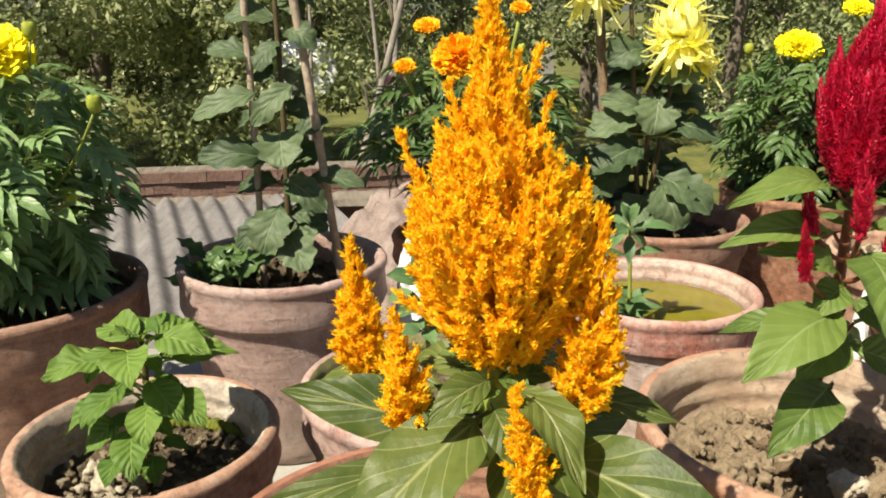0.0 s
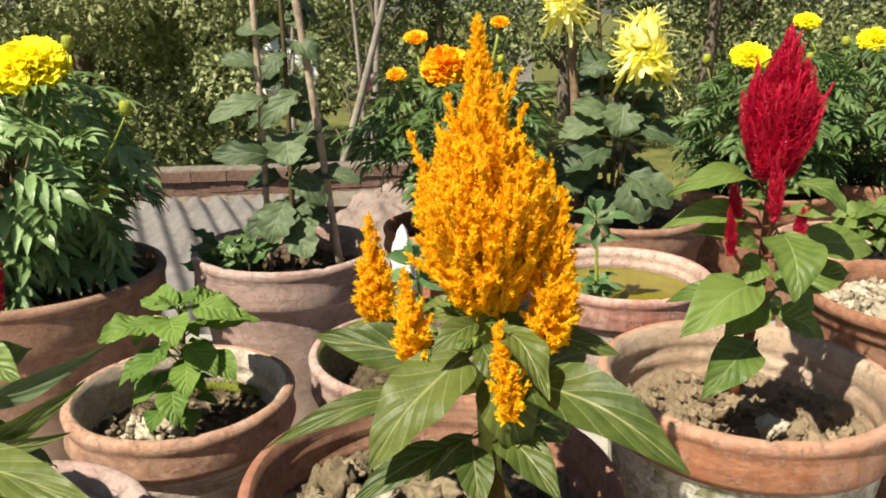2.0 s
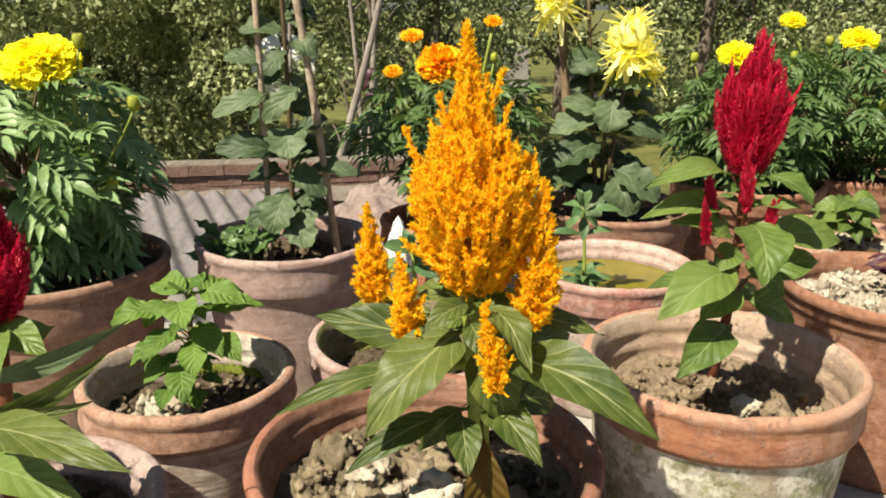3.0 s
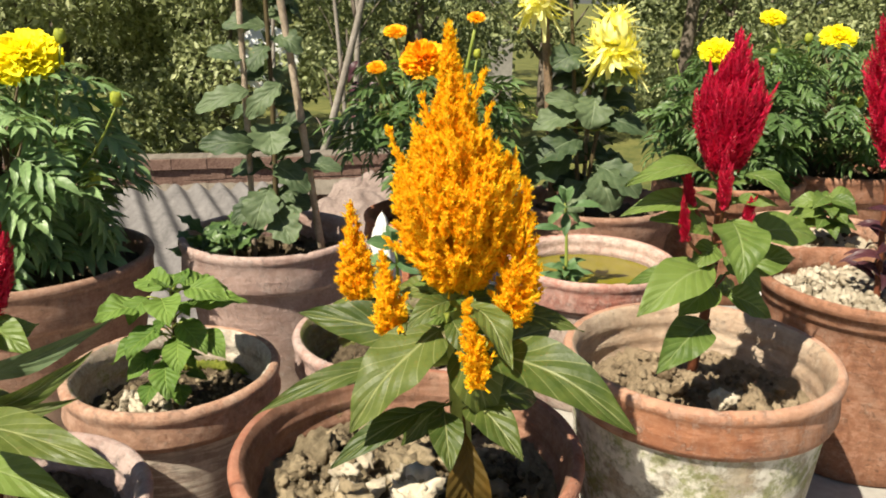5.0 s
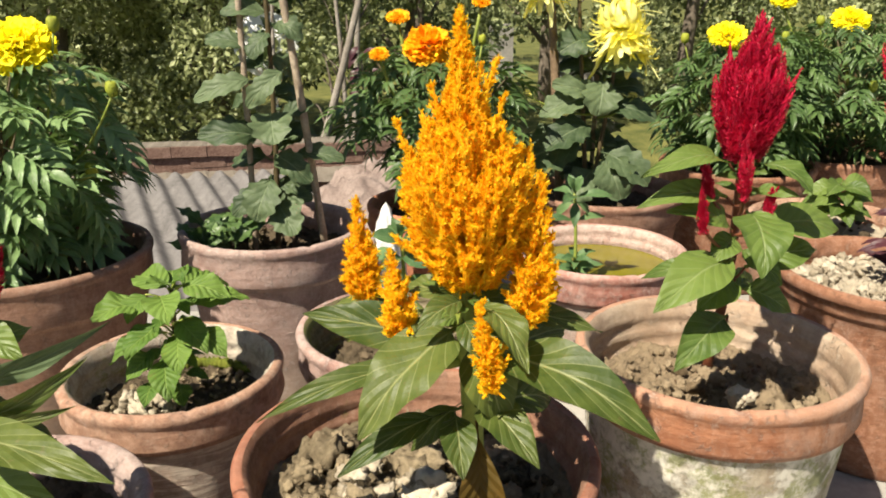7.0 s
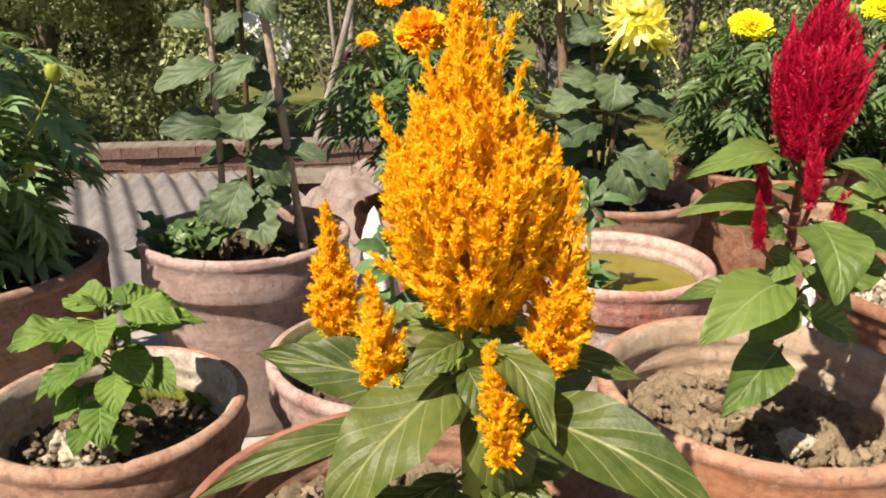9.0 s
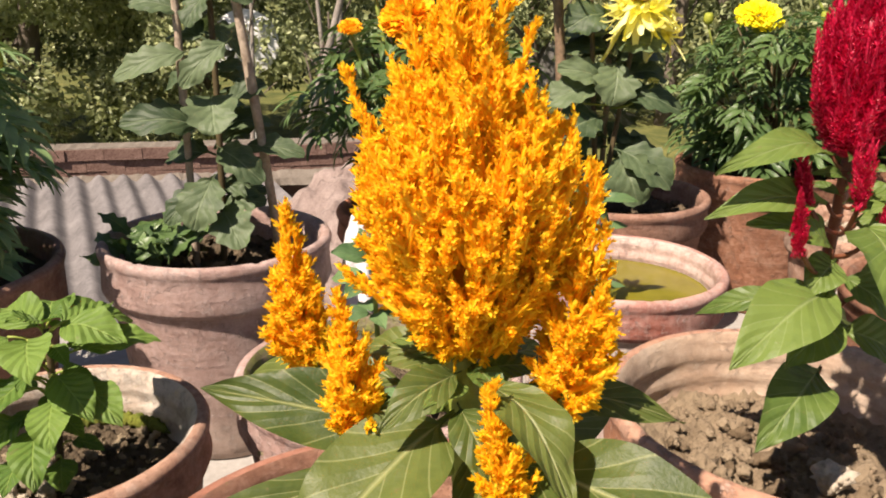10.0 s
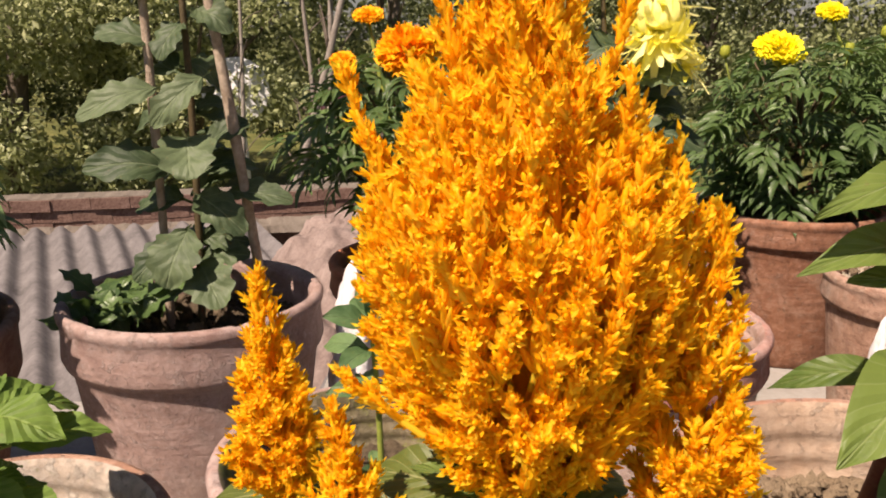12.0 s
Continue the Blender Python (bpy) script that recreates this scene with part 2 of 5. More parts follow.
CLAY_L = terracotta("clay_brown", (0.36, 0.205, 0.14), (0.28, 0.14, 0.09), 0.25, 0.0, 11.9, (0.48, 0.36, 0.29), rim=0.238)
CLAY_Q = terracotta("clay_orange", (0.36, 0.175, 0.102), (0.28, 0.118, 0.064), 0.34, 0.0, 13.3, (0.52, 0.40, 0.31), worn=0.8)
CLAY_W_IN = terracotta("clay_pink_inside", (0.58, 0.40, 0.34), (0.48, 0.28, 0.22), 0.6, 0.35, 15.4, (0.72, 0.62, 0.56))
CLAY_T = terracotta("clay_fresh", (0.56, 0.225, 0.125), (0.47, 0.165, 0.085), 0.12, 0.0, 14.1, (0.62, 0.40, 0.30), worn=0.3)
EARTH = {
    "dark_soil": ((0.040, 0.030, 0.019), (0.22, 0.165, 0.105)),
    "brown_soil": ((0.19, 0.135, 0.080), (0.44, 0.34, 0.225)),
    "pale_soil": ((0.32, 0.26, 0.18), (0.72, 0.63, 0.49)),
    "grey_brown_soil": ((0.045, 0.034, 0.019), (0.46, 0.365, 0.235)),
}
SOIL_DARK, SOIL_BROWN, SOIL_GREY, SOIL_MID = (soil_material(k, d, p, 55) for k, (d, p) in EARTH.items())
# lumps are unit shapes scaled down, so their grain is set per lump
CLOD_OF = {k: soil_material(k + "_lump", d, p, 1.6, 0.0016, 0.55) for k, (d, p) in EARTH.items()}
CONCRETE = mottled("worn_concrete", (0.30, 0.28, 0.25), (0.44, 0.42, 0.385), 7, 0.9, 0.003, 12.0)
STAKE = mottled("weathered_bamboo", (0.30, 0.23, 0.165), (0.58, 0.47, 0.36), 40, 0.8, 0.002)
STAKE_DARK = mottled("dark_bamboo", (0.16, 0.105, 0.065), (0.36, 0.25, 0.155), 40, 0.8, 0.002)
LEAF_CEL = leaf_material("celosia_leaf", (0.132, 0.164, 0.036), (0.046, 0.076, 0.014), (0.42, 0.44, 0.19), 0.22, 0.47, 6.5, 0.70, pucker=1.4)
LEAF_CEL_R = leaf_material("bright_celosia_leaf", (0.165, 0.235, 0.052), (0.075, 0.13, 0.026), (0.34, 0.41, 0.17), 0.24, 0.44, pucker=1.5)
LEAF_MAROON = leaf_material("maroon_leaf", (0.10, 0.035, 0.045), (0.05, 0.018, 0.025), (0.20, 0.06, 0.07), 0.15, 0.4)
LEAF_YOUNG = leaf_material("young_leaf", (0.165, 0.265, 0.048), (0.075, 0.155, 0.025), (0.30, 0.42, 0.10), 0.24, 0.60, 7.0, 0.6, pucker=2.4)
LEAF_MUM = leaf_material("mum_leaf", (0.135, 0.185, 0.090), (0.040, 0.070, 0.030), (0.24, 0.30, 0.17), 0.18, 0.55, 5.0, 0.6, pucker=1.4)
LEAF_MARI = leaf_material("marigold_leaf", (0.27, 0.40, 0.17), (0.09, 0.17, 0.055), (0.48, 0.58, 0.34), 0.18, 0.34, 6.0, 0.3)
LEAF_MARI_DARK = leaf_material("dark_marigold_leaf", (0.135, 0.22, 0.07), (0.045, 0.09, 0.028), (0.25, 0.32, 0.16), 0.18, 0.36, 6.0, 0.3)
LEAF_DRY = leaf_material("dry_leaf", (0.13, 0.075, 0.012), (0.055, 0.050, 0.010), (0.14, 0.09, 0.02), 0.30, 0.6, pucker=2.0)
LEAF_SEED = leaf_material("seedling_leaf", (0.15, 0.25, 0.095), (0.065, 0.135, 0.052), (0.22, 0.32, 0.15), 0.2, 0.48, 5.0, 0.4)
STEM_GREEN = mottled("green_stem", (0.19, 0.26, 0.045), (0.36, 0.40, 0.08), 40, 0.5, 0.0008)
STEM_DARK = mottled("brown_stem", (0.07, 0.05, 0.025), (0.13, 0.10, 0.045), 50, 0.6, 0.0008)
STEM_RED = mottled("red_stem", (0.12, 0.03, 0.02), (0.22, 0.08, 0.035), 50, 0.5, 0.0008)
ORANGE = island_material("orange_floret", [(0.10, (1.0, 0.46, 0.004)), (0.5, (1.0, 0.615, 0.007)), (0.90, (1.0, 0.83, 0.06))], 0.60, 0.6, 0.2, glow=(1.0, 0.72, 0.03))
CRIMSON = island_material("crimson_floret", [(0.15, (0.50, 0.004, 0.034)), (0.6, (0.68, 0.010, 0.068)), (0.95, (0.85, 0.05, 0.14))], 0.32, 0.42, 0.5)
YELLOW = island_material("yellow_petal", [(0.1, (1.0, 0.81, 0.008)), (0.9, (1.0, 0.96, 0.04))], 0.25, 0.6, 0.2)
LEMON = island_material("lemon_petal", [(0.1, (1.0, 0.93, 0.12)), (0.9, (1.0, 0.98, 0.50))], 0.42, 0.6, 0.2)
MARI_ORANGE = island_material("orange_petal", [(0.1, (1.0, 0.38, 0.004)), (0.9, (1.0, 0.60, 0.014))], 0.30, 0.6, 0.2)
BUD = mottled("bud_green", (0.20, 0.26, 0.03), (0.42, 0.44, 0.04), 120, 0.6, 0.001)


# ---- mesh helpers ----
def thing(name, place, label, category, group="", kind=""):
    """An Empty at a thing's base, which its parts hang under."""
    ob = new(name)
    ob.location = place
    ob.empty_display_size = 0.02
    return tagged(ob, label, category, group, kind)


def origin(ob):
    at = Vector((0, 0, 0))
    while ob:
        at += ob.location
        ob = ob.parent
    return at


def mesh_of(name, verts, faces, material, smooth=True, uv=None):
    me = bpy.data.meshes.new(name)
    me.from_pydata(np.asarray(verts, dtype=float).tolist(), [], faces if isinstance(faces, list) else faces.tolist())
    me.materials.append(material)
    if uv is not None:
        loops = np.empty(len(me.loops), dtype=np.int32)
        me.loops.foreach_get("vertex_index", loops)
        me.uv_layers.new(name="UVMap").data.foreach_set("uv", np.asarray(uv, dtype=np.float32)[loops].ravel())
    me.polygons.foreach_set("use_smooth", [smooth] * len(me.polygons))
    me.update()
    return me


def part(name, verts, faces, material, parent=None, label="", smooth=True, uv=None):
    """One mesh object in world coordinates, under a thing or a part."""
    at = np.array(origin(parent)) if parent else np.zeros(3)
    ob = new(name, mesh_of(name, np.asarray(verts, dtype=float) - at, faces, material, smooth, uv))
    if parent:
        ob.parent = parent
    return tagged(ob, label)


def grid_faces(rows, cols, wrap=False):
    out = []
    for i in range(rows - 1):
        for j in range(cols if wrap else cols - 1):
            k = (j + 1) % cols
            out.append((i * cols + j, i * cols + k, (i + 1) * cols + k, (i + 1) * cols + j))
    return out


def lathe(profile, cx, cy, segments=72, wobble=0.0, seed=0, chips=(), top=9.0):
    """Turns (radius, height) pairs round a vertical axis, slightly out of true."""
    ang = np.linspace(0, 2 * np.pi, segments, endpoint=False)
    rows = []
    for k, (r, z) in enumerate(profile):
        w = np.array([1 + wobble * noise.noise((math.cos(a) * 1.3 + seed, math.sin(a) * 1.3, z * 9 + seed)) for a in ang])
        dz = np.array([wobble * 0.05 * noise.noise((math.cos(a) * 2 + seed, math.sin(a) * 2, seed + 7.0)) for a in ang])
        for a0, wide, deep in chips:
            d = np.abs((ang - a0 + np.pi) % (2 * np.pi) - np.pi)
            dz = dz - deep * np.clip((z - top + deep * 1.5) / deep, 0, 1) * np.clip(1.3 - d / wide, 0, 1)
        rows.append(np.stack([cx + r * w * np.cos(ang), cy + r * w * np.sin(ang), z + dz], 1))
    return np.concatenate(rows), grid_faces(len(profile), segments, True)


def tube(points, radii, sides=8):
    """A tapered round bar along a line of points."""
    pts = [Vector(p) for p in points]
    verts = []
    for i, p in enumerate(pts):
        d = (pts[min(i + 1, len(pts) - 1)] - pts[max(i - 1, 0)]).normalized()
        a = d.cross(Vector((0.31, 0.9, 0.2))).normalized()
        b = d.cross(a)
        r = radii[i] if hasattr(radii, "__len__") else radii
        for k in range(sides):
            t = 2 * math.pi * k / sides
            verts.append(p + (a * math.cos(t) + b * math.sin(t)) * r)
    faces = grid_faces(len(pts), sides, True)
    faces.append(tuple(range(sides))[::-1])
    faces.append(tuple(range((len(pts) - 1) * sides, len(pts) * sides)))
    return [tuple(v) for v in verts], faces


def bow(a, b, lift, n=8):
    """Points from a to b, raised in the middle by the vector lift."""
    a, b, lift = Vector(a), Vector(b), Vector(lift)
    return [a.lerp(b, k / (n - 1)) + lift * math.sin(math.pi * k / (n - 1)) for k in range(n)]


def leaf_shape(base, tip, width, arch=0.14, face=(0.0, -0.62, 0.8), fold=0.22, lobes=0, lobe_depth=0.0, droop=0.05, petiole=0.12, nu=22, nv=11, ripple=0.13, seed=0, belly=0.42, blunt=False, full=0.80):
    """A leaf blade from base to tip: bowed, folded along the midrib and rippled at the edge."""
    base, tip = Vector(base), Vector(tip)
    line = tip - base
    size = line.length
    d = line.normalized()
    up = Vector(face)
    up = (up - d * up.dot(d)).normalized()
    verts, uv = [], []
    for i in range(nu):
        u = i / (nu - 1)
        centre = base + line * u + up * (arch * size * math.sin(math.pi * u)) - up * (droop * size * u ** 3)
        slope = arch * math.pi * math.cos(math.pi * u) - droop * 3 * u * u
        t = (d + up * slope).normalized()
        n = (up - t * up.dot(t)).normalized()
        s = t.cross(n)
        if u < petiole:
            w = 0.05
        else:
            q = (u - petiole) / (1 - petiole)
            w = max(0.015, math.sin(math.pi * q ** (math.log(0.5) / math.log(belly))) ** full * (1 - 0.12 * q - 0.30 * q ** 5))
            w = max(w, 0.05 * (1 - q))
            if blunt:
                w = max(0.10, math.sin(math.pi * min(0.985, q ** 0.95)) ** 0.5)
        if lobes:
            w *= 1 - lobe_depth * (0.5 + 0.5 * math.cos(2 * math.pi * lobes * u)) * min(1, u * 4)
        for j in range(nv):
            v = -1 + 2 * j / (nv - 1)
            off = fold * abs(v) ** 1.3 * w * width * 0.5
            rip = ripple * width * abs(v) ** 2 * noise.noise((u * 5 + seed * 3.7, v * 1.2 + seed, seed * 1.9)) + 0.10 * width * noise.noise((u * 2.2 + seed * 1.7, v * 0.5, seed))
            verts.append(tuple(centre + s * (v * w * width * 0.5) + n * (off + rip)))
            uv.append((u, 0.5 + 0.5 * v))
    return verts, grid_faces(nu, nv), uv


def leaf(parent, base, tip, width, material, label="", **shape):
    verts, faces, uv = leaf_shape(base, tip, width, **shape)
    return part("leaf", verts, faces, material, parent, label, uv=uv)


def sepals(starts, ends, widths, outs):
    """Many small folded petals, each from a start to an end: five corners and four faces apiece."""
    starts, ends, outs = (np.asarray(q, float) for q in (starts, ends, outs))
    d = ends - starts
    long = np.linalg.norm(d, axis=1)[:, None] + 1e-9
    a = np.cross(d, outs)
    a /= np.linalg.norm(a, axis=1)[:, None] + 1e-9
    b = np.cross(a, d / long)
    w = np.asarray(widths, float)[:, None]
    mid = starts + d * 0.45 + b * long * 0.10
    verts = np.stack([starts, mid + a * w - b * w * 0.5, mid + b * w * 0.35, mid - a * w - b * w * 0.5, ends - b * long * 0.06], 1).reshape(-1, 3)
    k = np.arange(len(d))[:, None, None] * 5
    return verts, (np.array([(0, 1, 2), (0, 2, 3), (4, 2, 1), (4, 3, 2)])[None] + k).reshape(-1, 3)


def fingers(starts, ends, radii, bends, sides=6):
    """Many small blunt tapering fingers, each bent a little: four rings and a tip apiece."""
    starts, ends, bends = (np.asarray(q, float) for q in (starts, ends, bends))
    d = ends - starts
    way = d / (np.linalg.norm(d, axis=1)[:, None] + 1e-9)
    a = np.cross(way, bends + np.array([0.013, 0.007, 0.011]))
    a /= np.linalg.norm(a, axis=1)[:, None] + 1e-9
    b = np.cross(a, way)
    rings = []
    for t, fat in ((0.0, 0.8), (0.35, 1.0), (0.72, 0.66), (0.94, 0.30)):
        centre = starts + d * t + bends * (t * (1 - t))
        for k in range(sides):
            c, q = math.cos(2 * math.pi * k / sides), math.sin(2 * math.pi * k / sides)
            rings.append(centre + (a * c + b * q) * (radii * fat)[:, None])
    rings.append(ends)
    verts = np.stack(rings, 1)
    faces = [(i * sides + j, i * sides + (j + 1) % sides, (i + 1) * sides + (j + 1) % sides) for i in range(3) for j in range(sides)]
    faces += [(i * sides + j, (i + 1) * sides + (j + 1) % sides, (i + 1) * sides + j) for i in range(3) for j in range(sides)]
    faces += [(3 * sides + j, 3 * sides + (j + 1) % sides, 4 * sides) for j in range(sides)]
    k = np.arange(len(d))[:, None, None] * verts.shape[1]
    return verts.reshape(-1, 3), (np.array(faces)[None] + k).reshape(-1, 3)


def plume(name, parent, base, tip, profile, material, spikes, rng, spike=0.032, wide=0.006, sepal=0.0065, rise=(0, 72), density=1500, lumps=0.14, slim=0.13, extra=(), open_out=1.0, core=0.62, reach=(0.80, 1.03), finger=0.0):
    """A feathery flower head: tapering spikes whose tips lie on the profile, each packed with tufts of pointed petals."""
    base, tip = np.array(base, float), np.array(tip, float)
    axis = tip - base
    height = np.linalg.norm(axis)
    axis /= height
    side = np.cross(axis, (0, 1, 0))
    side /= np.linalg.norm(side)
    other = np.cross(side, axis)
    heights, radii = [p[0] for p in profile], [p[1] for p in profile]
    area = np.cumsum([np.interp(s, heights, radii) + 0.10 * max(radii) for s in np.linspace(0, 1, 200)])

    def lump(a, s):
        return 1 + lumps * 2 * noise.noise((math.cos(a) * 1.6 + base[0] * 99, math.sin(a) * 1.6, s * 5.5))

    rods = []
    for k in range(spikes):
        s = float(np.interp((k + rng.random()) / spikes * area[-1], area, np.linspace(0, 1, 200)))
        a = k * 2.39996 + rng.uniform(-0.5, 0.5)
        radial = side * math.cos(a) + other * math.sin(a)
        r = np.interp(s, heights, radii)
        angle = radians(rise[0] + (rise[1] - rise[0]) * min(1, s * 1.35) + rng.uniform(-13, 13))
        way = radial * math.cos(angle) + axis * math.sin(angle)
        way += np.cross(axis, radial) * rng.uniform(-0.25, 0.25)
        way /= np.linalg.norm(way)
        out = rng.random() < 0.13
        ln = spike * rng.uniform(0.7, 1.25) * (1.3 if out else 1.0) * (0.42 + 0.58 * min(1, r / (max(radii) * 0.7)))
        p2 = base + axis * height * s + radial * r * lump(a, s) * (rng.uniform(1.02, 1.14) if out else rng.uniform(*reach)) + axis * (0.008 if out else 0.0)
        p0 = p2 - way * ln
        p0 = p0 + axis * max(0.0, -0.004 - (p0 - base) @ axis)
        rods.append((p0, p2, wide * rng.uniform(0.8, 1.2) * (0.5 + 0.5 * min(1, r / (max(radii) * 0.7)))))
    rods += [(np.array(p0, float), np.array(p2, float), w) for p0, p2, w in extra]
    rods.append((tip - axis * spike * 1.2, tip, wide * 0.8))
    starts, ends, widths, outs = [], [], [], []
    stubs = []
    for p0, p2, w in rods if finger else ():
        ln = np.linalg.norm(p2 - p0)
        way = (p2 - p0) / ln
        u = np.cross(way, (0.31, 0.88, 0.37))
        u /= np.linalg.norm(u)
        v = np.cross(way, u)
        stubs.append((p0, p2, w * 0.42, u * ln * rng.uniform(-0.2, 0.2)))
        for k in range(max(3, int(ln / finger * 9))):
            q, spin = rng.uniform(0.10, 0.96), k * 2.39996 + rng.uniform(-0.4, 0.4)
            around = u * math.cos(spin) + v * math.sin(spin)
            lean = rng.uniform(0.20, 0.85) * open_out
            go = way * math.cos(lean) + around * math.sin(lean)
            root = p0 + (p2 - p0) * q
            end = root + go * finger * rng.uniform(0.6, 1.15) * (1.2 - 0.85 * q)
            stubs.append((root, end, w * rng.uniform(0.30, 0.46), way * finger * rng.uniform(0.0, 0.35)))
            for _ in range(4):
                turn = rng.normal(0, 1, 3)
                turn -= go * (turn @ go)
                turn /= np.linalg.norm(turn)
                foot = root + (end - root) * rng.uniform(0.35, 0.9) + turn * w * 0.22
                starts.append(foot[None])
                ends.append((foot + (go * 0.8 + turn * rng.uniform(0.25, 0.7)) * sepal * rng.uniform(0.6, 1.2))[None])
                widths.append(np.array([sepal * slim * rng.uniform(0.8, 1.3)]))
                outs.append(turn[None])
    for p0, p2, w in () if finger else rods:
        ln = np.linalg.norm(p2 - p0)
        way = (p2 - p0) / ln
        n = max(6, int(density * ln))
        t = np.repeat(np.linspace(0.0, 1.0, n), 4) + rng.uniform(-0.01, 0.01, n * 4)
        spin = np.repeat(np.arange(n) * 2.39996, 4)
        u = np.cross(way, (0.31, 0.88, 0.37))
        u /= np.linalg.norm(u)
        v = np.cross(way, u)
        around = u * np.cos(spin)[:, None] + v * np.sin(spin)[:, None] + rng.normal(0, 0.45, (n * 4, 3))
        around -= way * (around @ way)[:, None]
        around /= np.linalg.norm(around, axis=1)[:, None] + 1e-9
        sway = np.cross(way, u + v * rng.uniform(-1, 1)) * ln * rng.uniform(-0.10, 0.10)
        centre = p0 + (p2 - p0) * t[:, None] + sway * np.sin(np.pi * t)[:, None]
        fat = np.interp(t, [0, 0.25, 0.6, 0.8, 1.0], [0.75, 1.0, 0.66, 0.34, 0.20])
        theta = np.interp(t, [0, 0.5, 0.8, 1.0], [1.15, 0.85, 0.42, 0.16]) * open_out * rng.uniform(0.6, 1.25, n * 4)
        size = sepal * rng.uniform(0.65, 1.2, n * 4) * (0.38 + 0.62 * fat)
        go = way * np.cos(theta)[:, None] + around * np.sin(theta)[:, None]
        start = centre + around * (w * fat * 0.35)[:, None] - way * (size * 0.5)[:, None] * (t > 0.8)[:, None]
        starts.append(start)
        ends.append(start + go * size[:, None])
        widths.append(size * slim * rng.uniform(0.75, 1.3, n * 4))
        outs.append(around + way * 0.01)
    verts, faces = sepals(np.concatenate(starts), np.concatenate(ends), np.concatenate(widths), np.concatenate(outs))
    if stubs:
        more, tris = fingers(*(np.array([q[i] for q in stubs]) for i in range(4)))
        faces = np.concatenate([faces, tris + len(verts)])
        verts = np.concatenate([verts, more])
    if max(radii) < 0.026:
        return part(name, verts, faces, material, parent)
    # the fleshy core on which the spikes stand
    inner, ring = [], 20
    for i in range(16):
        s = 0.05 + 0.72 * i / 15
        for j in range(ring):
            a = 2 * math.pi * j / ring
            inner.append(base + axis * height * s + (side * math.cos(a) + other * math.sin(a)) * max(0.0006, np.interp(s, heights, radii) * core * lump(a, s) * (1 - 0.5 * (i / 15) ** 3)))
    k = len(verts)
    faces = faces.tolist() + [tuple(i + k for i in q) for q in grid_faces(16, ring, True)]
    return part(name, np.concatenate([verts, np.array(inner)]), faces, material, parent)


# ---- pots ----
def flower_pot(cx, cy, rim_z, radius, material, label, group="", soil=None, soil_drop=0.045, base_ratio=0.70, lip=0.045, seed=0, collar=1.0, rim_material=None, inner_material=None):
    """A thrown clay pot: foot, flaring wall, thick collar, rounded mouth and hollow inside."""
    pot = thing("flower_pot", (cx, cy, 0), label, "flower pot", group)
    r, rb, h = radius, radius * base_ratio, rim_z
    neck = rb + (r * 0.955 - rb) * 0.93
    wall = 0.013
    outer = [(0.02, 0.004), (rb * 0.6, 0.003), (rb - 0.004, 0.0), (rb, 0.004)]
    for k in range(1, 9):
        q = k / 9
        outer.append((rb + (neck - rb) * (q ** 0.85), (h - lip) * q))
    outer += [(neck, h - lip - 0.001), (neck + 0.001, h - lip)]
    inside = [(r - 0.009, h - 0.001), (r - wall, h - 0.005), (r - wall - 0.002, h - 0.012)]
    for k in range(1, 29):
        z = h - 0.012 - (h - 0.10) * k / 28
        inside.append((r - wall - 0.002 - (r - rb - wall * 0.5) * 0.60 * (h - 0.012 - z) / (h - lip) + 0.0016 * math.sin(k * 1.5 + seed), z))
    inside += [(rb - wall, 0.02), (0.01, 0.018)]
    v, f = lathe(outer, cx, cy, 96, 0.012, seed)
    part("body", v, f, material, pot)
    c = collar * 0.006
    rim = [(neck - 0.004, h - lip - 0.0015), (neck + c * 0.7, h - lip - 0.003), (neck + c + 0.001, h - lip + 0.004), (r - 0.0028, h - lip * 0.5), (r - 0.0024, h - 0.016), (r - 0.0016, h - 0.0135), (r - 0.0002, h - 0.011), (r + 0.0004, h - 0.006), (r - 0.0015, h - 0.002), (r - 0.005, h), (r - 0.009, h - 0.001)]
    chip_rng = np.random.default_rng(seed + 500)
    chips = [(chip_rng.uniform(0, 6.28), chip_rng.uniform(0.015, 0.04), chip_rng.uniform(0.0012, 0.0024)) for _ in range(7)]
    v, f = lathe(inside, cx, cy, 180, 0.010, seed + 3, chips, h)
    part("inner_wall", v, f, inner_material or material, pot)
    v, f = lathe(rim, cx, cy, 180, 0.010, seed + 3, chips, h)
    part("rim", v, f, rim_material or material, pot)
    if soil:
        ground_in_pot(cx, cy, h - soil_drop, r - wall - 0.0015 - soil_drop * 0.10, soil, seed)
    return pot


